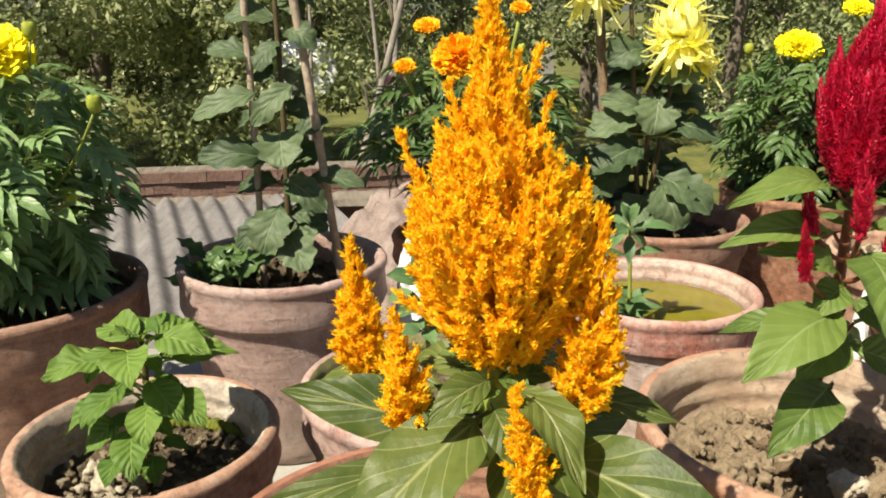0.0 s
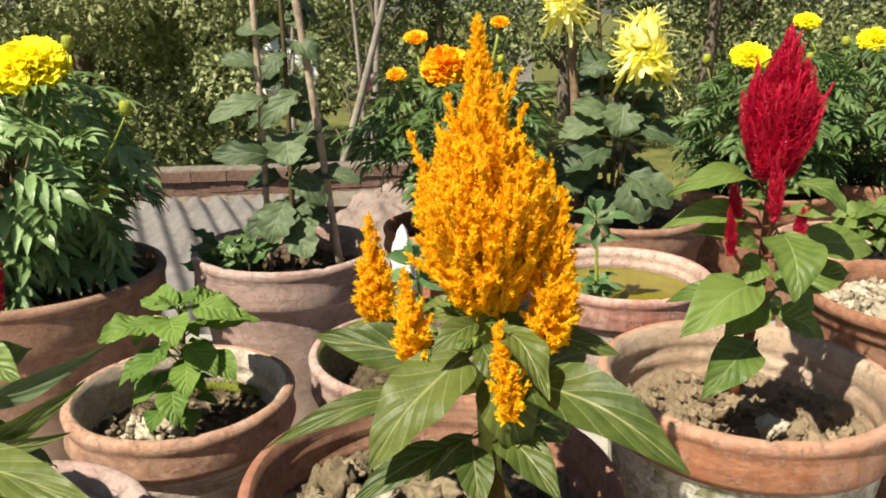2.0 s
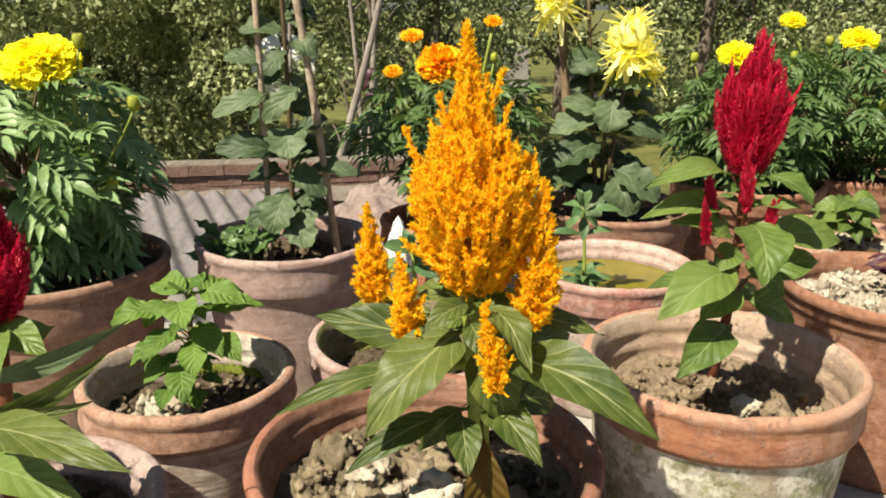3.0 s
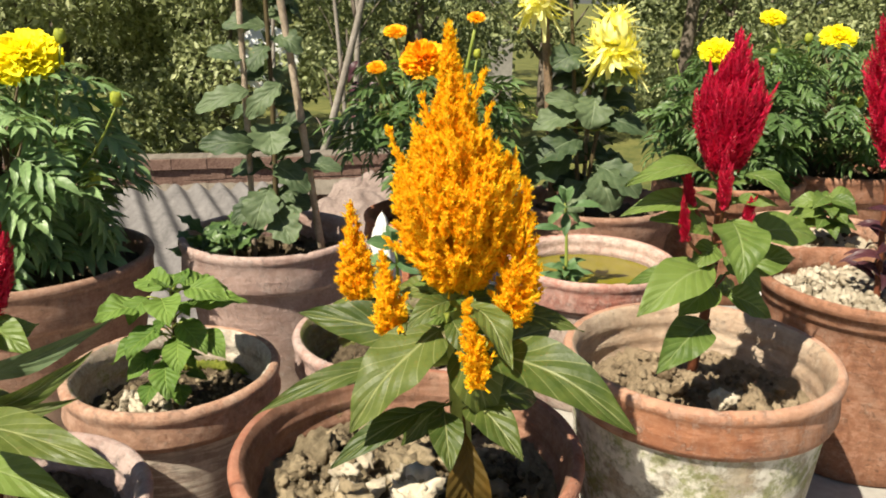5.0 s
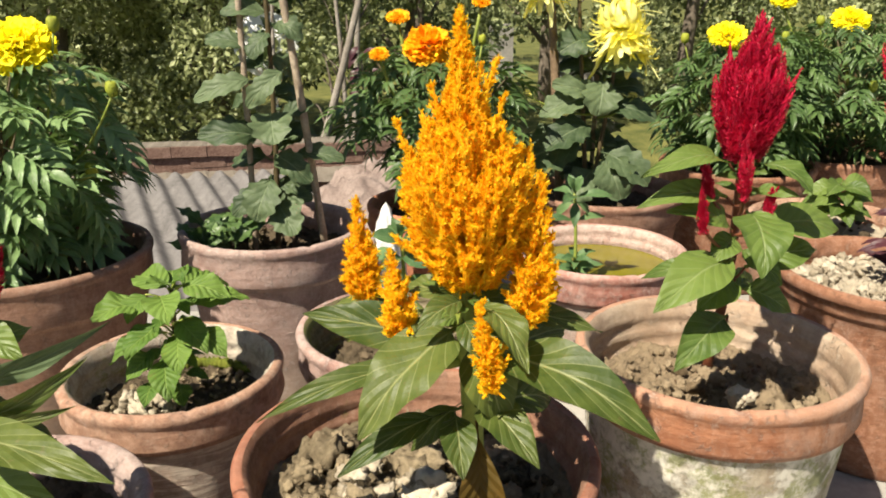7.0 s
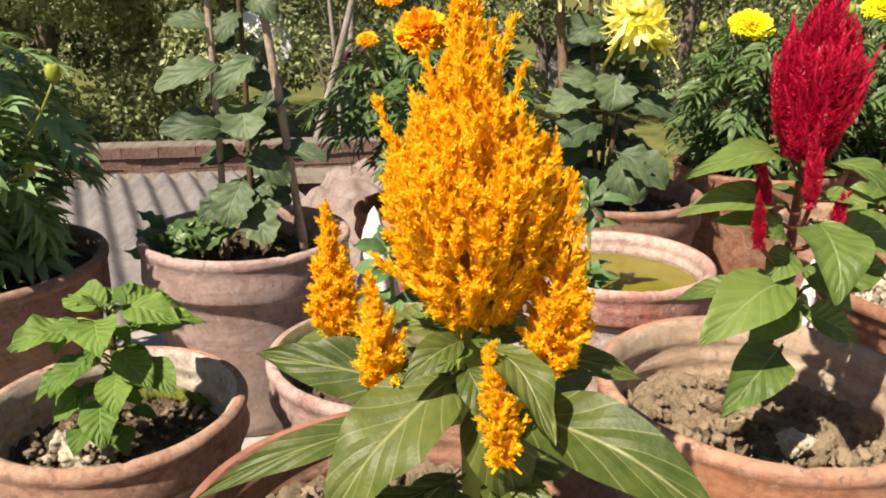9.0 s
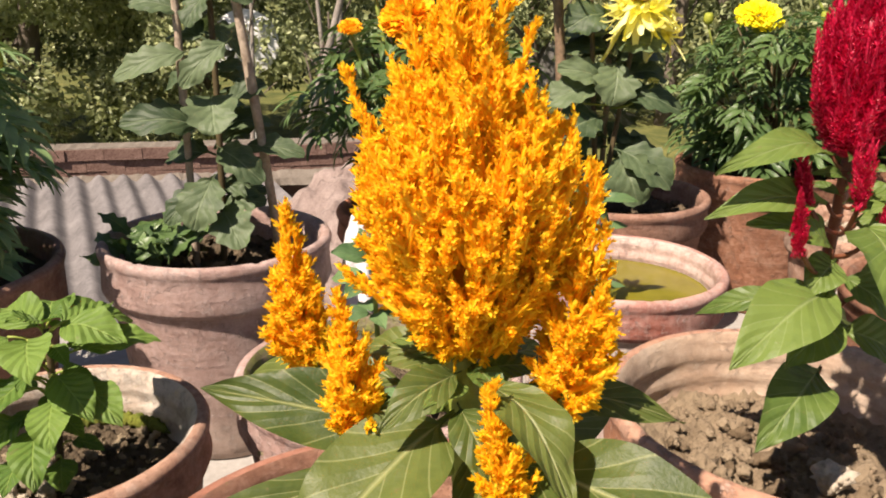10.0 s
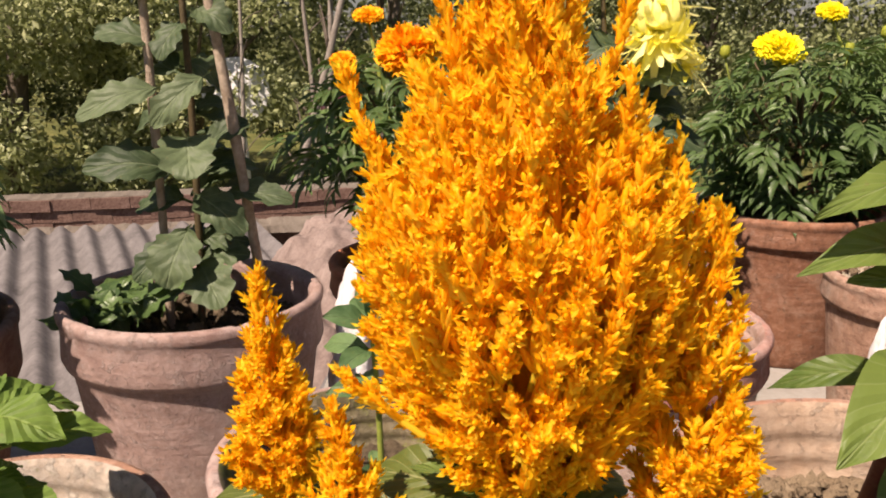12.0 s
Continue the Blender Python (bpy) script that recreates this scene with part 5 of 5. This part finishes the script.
def mum_left():
    x, y = -0.240, 0.545
    plant = thing("chrysanthemum_plant", (x, y, 0.20), "leggy chrysanthemum with grey-green lobed leaves tied to stakes", "flower plant")
    rng = np.random.default_rng(41)
    v, f = tube(bow((x, y, 0.18), (x + 0.004, y, 0.66), (0.006, 0, 0), 12), np.linspace(0.0042, 0.003, 12), 7)
    part("stem", v, f, STEM_DARK, plant)
    # the broad leaves that face the sun, then the higher and the shaded ones
    for base, tip, w in (((-0.251, 0.540, 0.460), (-0.331, 0.508, 0.434), 0.034), ((-0.206, 0.530, 0.475), (-0.257, 0.498, 0.426), 0.032), ((-0.244, 0.540, 0.376), (-0.330, 0.508, 0.386), 0.042), ((-0.234, 0.535, 0.411), (-0.221, 0.488, 0.378), 0.056), ((-0.237, 0.530, 0.322), (-0.254, 0.488, 0.270), 0.053), ((-0.232, 0.530, 0.286), (-0.201, 0.488, 0.250), 0.048), ((-0.243, 0.540, 0.307), (-0.288, 0.500, 0.274), 0.036)):
        mum_leaf(plant, base, tip, w * 0.98, rng.random() * 90, arch=0.12, face=(rng.uniform(-0.2, 0.2), -0.85, 0.6))
    for base, tip, w in (((-0.228, 0.550, 0.398), (-0.180, 0.560, 0.424), 0.029), ((-0.235, 0.540, 0.354), (-0.178, 0.510, 0.321), 0.038), ((-0.259, 0.550, 0.498), (-0.319, 0.540, 0.511), 0.035), ((-0.215, 0.560, 0.350), (-0.138, 0.550, 0.344), 0.032), ((-0.230, 0.550, 0.523), (-0.253, 0.520, 0.488), 0.034), ((-0.225, 0.550, 0.533), (-0.184, 0.530, 0.513), 0.034), ((-0.231, 0.560, 0.543), (-0.294, 0.540, 0.548), 0.034), ((-0.245, 0.560, 0.347), (-0.196, 0.580, 0.377), 0.031), ((-0.239, 0.560, 0.434), (-0.202, 0.570, 0.441), 0.028), ((-0.242, 0.550, 0.281), (-0.183, 0.540, 0.290), 0.034)):
        mum_leaf(plant, base, tip, w * 0.98, rng.random() * 90, arch=0.12, face=(rng.uniform(-0.3, 0.3), -0.6, 0.7))
    for k in range(34):
        a, z = k * 2.4, rng.uniform(0.27, 0.66)
        rr = rng.uniform(0.03, 0.070)
        mum_leaf(plant, (x, y + 0.006, z), (x + math.cos(a) * rr, y + 0.02 + abs(math.sin(a)) * rr, z - rng.uniform(-0.01, 0.03)), rng.uniform(0.028, 0.045), k, arch=0.12)
    shoots = thing("chrysanthemum_shoots", (-0.335, 0.53, 0.20), "low dark green leafy chrysanthemum shoots on the soil", "young plant")
    for k in range(34):
        a = k * 2.4
        cx, cy = -0.315 + 0.03 * math.cos(k * 1.3), 0.525 + 0.03 * math.sin(k * 1.9)
        z = 0.225 + 0.035 * rng.random()
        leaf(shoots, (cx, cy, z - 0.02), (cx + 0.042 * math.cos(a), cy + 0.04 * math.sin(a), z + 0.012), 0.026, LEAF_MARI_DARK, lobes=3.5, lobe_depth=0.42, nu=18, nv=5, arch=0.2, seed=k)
    stake(((-0.273, 0.548, 0.19), (-0.272, 0.540, 0.72)), 0.0043, STAKE, "weathered bamboo stake pushed into a pot")
    stake(((-0.171, 0.566, 0.19), (-0.227, 0.535, 0.70)), 0.0053, STAKE, "weathered leaning bamboo stake pushed into a pot")


def spider_head(centre, radius, parent, rng, count=90, material=None):
    """A shaggy chrysanthemum head: broad ribbon petals that curl in at the top and hang at the skirt."""
    verts, faces = [], []
    for k in range(count):
        q = (k + 0.5) / count
        polar, a = math.acos(1 - 1.8 * q), k * 2.39996
        d = Vector((math.sin(polar) * math.cos(a), math.sin(polar) * math.sin(a), math.cos(polar)))
        side = d.cross(Vector((0.1, 0.2, 1))).normalized()
        up = side.cross(d)
        length = radius * (0.92 + 0.22 * q ** 0.7) * rng.uniform(0.75, 1.2)
        inward = 1.9 * (1 - 0.85 * q) + rng.uniform(-0.9, 0.9)
        w = radius * rng.uniform(0.085, 0.125)
        b = len(verts)
        for i in range(10):
            t = i / 9
            c = d * length * (t - 0.42 * abs(inward) * t ** 3) + up * length * 0.55 * inward * t ** 3 - Vector((0, 0, 1)) * length * q ** 1.3 * (0.75 * t ** 2 - 0.30 * t ** 4)
            for j in range(4):
                s = -1 + 2 * j / 3
                verts.append(tuple(Vector(centre) + c + side * s * w * (0.55 + 0.5 * math.sin(math.pi * min(1, t * 1.05))) - d * w * 0.55 * abs(s) * (1 - t) + up * w * 0.5 * abs(s)))
        faces.extend([tuple(x + b for x in f4) for f4 in grid_faces(10, 4)])
    return part("flower_head", verts, faces, material or LEMON, parent)


def mum_right():
    x, y = 0.262, 0.80
    plant = thing("chrysanthemum_plant", (x, y, 0.20), "staked chrysanthemum with shaggy lemon-yellow heads and lobed leaves", "flower plant")
    rng = np.random.default_rng(42)
    v, f = tube(bow((x - 0.01, y, 0.18), (x + 0.03, y, 0.50), (0.0, 0, 0), 12), np.linspace(0.0045, 0.003, 12), 7)
    part("stem", v, f, STEM_DARK, plant)
    v, f = tube(bow((x - 0.01, y, 0.20), (x - 0.045, y, 0.60), (0.0, 0, 0), 12), np.linspace(0.0045, 0.003, 12), 7)
    part("stem", v, f, STEM_DARK, plant)
    spider_head((0.288, 0.775, 0.515), 0.056, plant, rng, 210)
    spider_head((0.326, 0.772, 0.470), 0.032, plant, rng, 40)
    spider_head((0.163, 0.790, 0.588), 0.048, plant, rng, 140)
    for c in ((0.315, 0.78, 0.406), (0.140, 0.78, 0.410)):
        v, f = tube(bow((x, y, c[2] - 0.04), (c[0], c[1], c[2] - 0.005), (0, 0, -0.01)), 0.0016, 6)
        petal_ball(c, 0.0085, 40, LEMON, part("bud_stalk", v, f, STEM_GREEN, plant), rng, 0.7)
    for (bx, bz), (tx, tz), w in (((0.268, 0.435), (0.258, 0.375), 0.062), ((0.25, 0.50), (0.196, 0.478), 0.055), ((0.275, 0.305), (0.300, 0.235), 0.070), ((0.255, 0.355), (0.178, 0.325), 0.060), ((0.245, 0.33), (0.140, 0.290), 0.085), ((0.27, 0.31), (0.340, 0.262), 0.060), ((0.26, 0.40), (0.190, 0.425), 0.04), ((0.265, 0.385), (0.345, 0.370), 0.045), ((0.26, 0.28), (0.225, 0.225), 0.06), ((0.255, 0.45), (0.315, 0.455), 0.04), ((0.25, 0.40), (0.17, 0.375), 0.05)):
        mum_leaf(plant, (bx, y - 0.004, bz), (tx + (tx - bx) * 0.12, y - 0.04 + rng.uniform(-0.02, 0.02), tz), w * 1.0, rng.random() * 90, arch=0.12, face=(rng.uniform(-0.3, 0.3), -0.8, 0.6))
    for k in range(40):
        a, z = k * 2.4, rng.uniform(0.25, 0.50)
        rr = rng.uniform(0.04, 0.09)
        mum_leaf(plant, (x, y + 0.006, z), (x + math.cos(a) * rr, y + 0.03 + abs(math.sin(a)) * rr, z - rng.uniform(-0.01, 0.04)), rng.uniform(0.035, 0.06), k, arch=0.12)
    stake(((0.209, 0.828, 0.19), (0.166, 0.828, 0.66)), 0.0075, STAKE_DARK, "dark split bamboo stake pushed into a pot")
    stake(((0.262, 0.850, 0.19), (0.262, 0.850, 0.50)), 0.004, STAKE, "thin bamboo stake behind a chrysanthemum")


def seedling(place, lean, label, seed, whorls, low=0, low_size=0.030):
    """A young plant: whorls of (height, leaves, length, width, rise, first angle) on one stem, and a tuft of narrow leaves at its foot."""
    x, y, z = place
    plant = thing("seedling", place, label, "seedling", "seedlings")
    rng = np.random.default_rng(seed)
    top = max(w[0] for w in whorls)
    v, f = tube(bow((x, y, z - 0.02), (x + lean, y, z + top), (0.003, 0, 0)), np.linspace(0.0028, 0.002, 8), 7)
    part("stem", v, f, STEM_GREEN, plant)
    for h, count, length, width, rise, first in whorls:
        for k in range(count):
            a = radians(first) + k * 2 * math.pi / count + rng.uniform(-0.15, 0.15)
            s = length * rng.uniform(0.88, 1.12)
            p = (x + lean * h / top, y, z + h)
            leaf(plant, p, (p[0] + math.cos(a) * s * math.cos(rise), p[1] + math.sin(a) * s * math.cos(rise), p[2] + s * math.sin(rise)), width, LEAF_SEED, arch=0.12, seed=seed + int(h * 900) + k, nu=16, nv=7, petiole=0.05, belly=0.55)
    for k in range(low):
        a = k * 2.4
        s = low_size * rng.uniform(0.8, 1.2)
        h = 0.004 + 0.045 * k / low
        leaf(plant, (x, y, z + h), (x + math.cos(a) * s, y + math.sin(a) * s, z + h + 0.008), s * 0.34, LEAF_SEED, arch=0.15, seed=seed + 300 + k, nu=12, nv=5, petiole=0.05)


# the pots and what grows in them
flower_pot(0.0, 0.0, 0.22, 0.150, CLAY_F, "reddish brown clay pot with a chipped thick rim", "clay pots", SOIL_MID, 0.045, 0.70, 0.05, 1, 1.0, None, CLAY_F_IN)
celosia_orange()
scatter_clods(0.0, 0.0, 0.177, 0.118, 260, SOIL_MID, rng, 0.0016, 0.0075)
scatter_clods(0.0, 0.0, 0.178, 0.112, 18, SOIL_GREY, rng, 0.0015, 0.006)
scatter_clods(0.0, -0.01, 0.178, 0.10, 26, SOIL_MID, rng, 0.008, 0.020)
scatter_clods(-0.01, 0.0, 0.180, 0.105, 26, SOIL_MID, rng, 0.008, 0.015)
scatter_clods(0.002, -0.028, 0.187, 0.022, 7, SOIL_GREY, rng, 0.010, 0.020)
scatter_clods(-0.045, 0.000, 0.186, 0.030, 4, SOIL_GREY, rng, 0.006, 0.012)
scatter_clods(-0.02, -0.035, 0.185, 0.045, 16, SOIL_GREY, rng, 0.003, 0.010)

flower_pot(0.294, 0.175, 0.235, 0.141, CLAY_R, "lime-whitened mossy clay pot with a thick rim", "clay pots", SOIL_BROWN, 0.058, 0.74, 0.048, 2, 1.0, CLAY_R_RIM, CLAY_R_IN)
celosia_red()
scatter_clods(0.30, 0.17, 0.180, 0.108, 220, SOIL_BROWN, rng, 0.0016, 0.0065)
scatter_clods(0.30, 0.15, 0.182, 0.08, 16, SOIL_BROWN, rng, 0.006, 0.014)
scatter_clods(0.325, 0.140, 0.190, 0.02, 3, SOIL_GREY, rng, 0.008, 0.012)

flower_pot(-0.261, 0.160, 0.213, 0.111, CLAY_S_BODY, "tan clay pot with a rounded rim and mossy foot", "clay pots", SOIL_DARK, 0.05, 0.72, 0.038, 3, 1.0, CLAY_S, CLAY_S_IN)
young_plant()
scatter_clods(-0.261, 0.160, 0.166, 0.084, 200, SOIL_MID, rng, 0.0016, 0.0055)
scatter_clods(-0.285, 0.135, 0.170, 0.045, 44, SOIL_GREY, rng, 0.003, 0.010)

flower_pot(-0.030, 0.296, 0.201, 0.130, CLAY_K, "dusty pink clay pot with greenish algae inside", "clay pots", SOIL_DARK, 0.06, 0.72, 0.045, 4, 1.0, None, CLAY_K_IN)
seedling((-0.030, 0.275, 0.15), -0.004, "young seedling with broad blue-green leaves", 71, [(0.166, 3, 0.022, 0.012, 1.0, 20), (0.158, 4, 0.040, 0.021, 0.35, 110), (0.140, 4, 0.040, 0.020, -0.10, 60), (0.110, 4, 0.032, 0.016, 0.0, 15)], 8)

flower_pot(-0.244, 0.543, 0.250, 0.134, CLAY_M, "dusty weathered clay pot with a deep collar", "clay pots", SOIL_DARK, 0.045, 0.72, 0.055, 5)
mum_left()
scatter_clods(-0.244, 0.543, 0.208, 0.10, 60, SOIL_DARK, rng, 0.004, 0.012)

flower_pot(0.235, 0.550, 0.215, 0.128, CLAY_W, "pink lime-stained clay pot holding green water", "clay pots", None, 0.05, 0.74, 0.045, 6, 1.0, CLAY_W_RIM, CLAY_W_IN)
WATER = Nodes("green_water")
WATER.colour(WATER.mix(WATER.noise(22, 4, 0.6), (0.085, 0.080, 0.006), (0.23, 0.195, 0.018)), 0.16, 0.3)
v, f = lathe([(0.001, 0.184), (0.06, 0.184), (0.1095, 0.184)], 0.235, 0.550, 60)
tagged(part("algae_water", v, f, WATER.mat, None, "still green algae water standing in a clay pot"), "", "water")
seedling((0.190, 0.485, 0.175), -0.004, "upright seedling with broad green leaves in whorls", 72, [(0.138, 4, 0.030, 0.0135, 1.05, 40), (0.132, 3, 0.046, 0.0155, 0.08, 0), (0.126, 3, 0.040, 0.0155, -0.75, 265), (0.098, 2, 0.050, 0.0130, 0.12, 5)], 22, 0.034)

flower_pot(-0.556, 0.430, 0.245, 0.165, CLAY_L, "large brown clay pot with a chipped rim", "clay pots", SOIL_DARK, 0.03, 0.72, 0.06, 7)
marigold((-0.566, 0.420, 0.215), 0.30, 0.172, 165, "bushy marigold with yellow bloom and feathery dark leaves", 51,
         [((-0.507, 0.40, 0.511), 0.048, YELLOW, 0.56)],
         [((-0.385, 0.38, 0.464), 0.0075), ((-0.421, 0.375, 0.366), 0.0075), ((-0.455, 0.40, 0.538), 0.0075)], False, 0.15)

flower_pot(0.580, 0.400, 0.240, 0.140, CLAY_Q, "orange-brown clay pot with a smooth tall wall", "clay pots", SOIL_GREY, 0.03, 0.86, 0.03, 8, 0.4)
celosia_maroon()
scatter_clods(0.58, 0.40, 0.213, 0.115, 260, SOIL_GREY, rng, 0.002, 0.0085)

flower_pot(-0.325, -0.075, 0.200, 0.122, CLAY_M, "dark clay pot of a red celosia", "clay pots", SOIL_DARK, 0.04, 0.72, 0.045, 9)
celosia_edge()

flower_pot(-0.010, 0.735, 0.235, 0.118, CLAY_T, "reddish clay pot under a marigold", "clay pots", SOIL_DARK, 0.035, 0.74, 0.04, 10)
marigold((-0.010, 0.735, 0.20), 0.29, 0.20, 160, "orange marigold with dark feathery leaves", 52,
         [((-0.022, 0.70, 0.490), 0.037, MARI_ORANGE, 0.8), ((-0.094, 0.66, 0.482), 0.015, MARI_ORANGE, 0.5), ((-0.072, 0.75, 0.533), 0.018, MARI_ORANGE, 0.4), ((0.060, 0.73, 0.556), 0.014, MARI_ORANGE, 0.5)],
         [((0.062, 0.72, 0.500), 0.006)], True, 0.36)

flower_pot(0.285, 0.840, 0.235, 0.143, CLAY_L, "brown lime-marked clay pot under a chrysanthemum", "clay pots", SOIL_DARK, 0.035, 0.74, 0.045, 11)
mum_right()

flower_pot(0.580, 1.02, 0.245, 0.150, CLAY_Q, "clay pot of a yellow marigold", "clay pots", SOIL_DARK, 0.03, 0.74, 0.045, 12)
marigold((0.580, 1.02, 0.21), 0.28, 0.215, 210, "bushy yellow marigold with feathery green leaves", 53,
         [((0.525, 0.98, 0.490), 0.036, YELLOW, 0.55)], [((0.45, 1.0, 0.485), 0.008), ((0.63, 0.98, 0.49), 0.007)], True)
flower_pot(0.830, 1.12, 0.250, 0.160, CLAY_Q, "wide clay pot of a tall yellow marigold", "clay pots", SOIL_DARK, 0.03, 0.78, 0.05, 13)
marigold((0.830, 1.12, 0.22), 0.29, 0.27, 280, "tall bushy yellow marigold with feathery green leaves", 54,
         [((0.800, 1.10, 0.515), 0.036, YELLOW, 0.5), ((0.93, 1.10, 0.50), 0.036, YELLOW, 0.5), ((0.70, 1.2, 0.55), 0.026, YELLOW, 0.5)], [((0.80, 0.97, 0.40), 0.009), ((0.72, 1.05, 0.515), 0.008)], True)

flower_pot(0.630, 0.700, 0.222, 0.125, CLAY_S, "pale clay pot with a leafy young plant", "clay pots", SOIL_GREY, 0.03, 0.76, 0.04, 14)
small = thing("young_plant", (0.640, 0.70, 0.20), "low leafy green young plant", "young plant")
for k in range(22):
    a = k * 2.4
    z = 0.222 + 0.0026 * k
    leaf(small, (0.640, 0.70, z), (0.640 + 0.055 * math.cos(a), 0.70 + 0.05 * math.sin(a), z - 0.006), 0.032, LEAF_CEL_R, nu=14, nv=5, seed=k + 300, arch=0.16)

MOSS = mottled("soft_moss", (0.07, 0.10, 0.012), (0.24, 0.26, 0.035), 90, 0.95, 0.004)


def moss_strip(cx, cy, z, radius, start, end, label):
    """A low cushion of moss where the soil meets the inside of a pot."""
    rows = []
    count, sides = 90, 8
    for i in range(count):
        q = i / (count - 1)
        a = radians(start + (end - start) * q)
        fade = min(1, 5 * q, 5 * (1 - q))
        r = radius + 0.0015 * noise.noise((q * 30, 0, z * 90))
        for k in range(sides):
            t = 2 * math.pi * k / sides
            s = (0.0042 + 0.0026 * noise.noise((q * 42, k * 0.9, radius * 50))) * fade + 0.0002
            rows.append((cx + (r + s * math.cos(t)) * math.cos(a), cy + (r + s * math.cos(t)) * math.sin(a), z + 1.5 * s * math.sin(t)))
    tagged(part("moss", rows, grid_faces(count, sides, True), MOSS, None, label), "", "moss", "", "stuff")


moss_strip(-0.261, 0.160, 0.169, 0.0905, 48, 118, "bright green moss along the soil's edge in a clay pot")
moss_strip(0.294, 0.175, 0.185, 0.118, -42, -14, "small green moss cushion at the edge of brown soil")

# crumbs of earth in the pots at the back and the edge
for x, y, z, r in ((-0.03, 0.296, 0.144, 0.095), (-0.556, 0.43, 0.217, 0.13), (-0.325, -0.075, 0.162, 0.09), (-0.01, 0.735, 0.203, 0.09), (0.285, 0.84, 0.203, 0.11), (0.58, 1.02, 0.218, 0.12), (0.83, 1.12, 0.223, 0.125), (0.63, 0.70, 0.195, 0.10)):
    scatter_clods(x, y, z, r, 45, SOIL_DARK, rng, 0.002, 0.009)

# crumpled white plastic between the pots, and a scrap blown onto the lower roof
BAG = mottled("white_plastic", (0.78, 0.77, 0.76), (0.95, 0.94, 0.93), 20, 0.4, 0.004)


def plastic_bag(x, y, height, width, label, name="plastic_bag", floor=0.0, seed=0.0):
    v = []
    for i in range(28):
        for j in range(40):
            t, a = i / 27, 2 * math.pi * j / 40
            r = width * (max(0.0, math.sin(math.pi * (0.08 + 0.92 * t))) ** 0.6) * (1 + 0.4 * noise.noise((math.cos(a) * 2 + seed, math.sin(a) * 2, t * 5)) + 0.28 * noise.noise((math.cos(a) * 5, math.sin(a) * 5 + seed, t * 13)))
            v.append((x + r * math.cos(a), y + r * math.sin(a), floor + height * t))
    tagged(part(name, v, grid_faces(28, 40, True), BAG, None, label), "", name.replace("_", " "))


plastic_bag(-0.080, 0.570, 0.276, 0.026, "crumpled white plastic bag standing between pots")
plastic_bag(0.497, 0.560, 0.214, 0.014, "small crumpled white plastic bag behind an orange-brown pot", seed=4.0)
plastic_bag(-1.285, 3.02, 0.045, 0.028, "scrap of white plastic lying on the lower roof", "plastic_scrap", -0.695, 8.0)
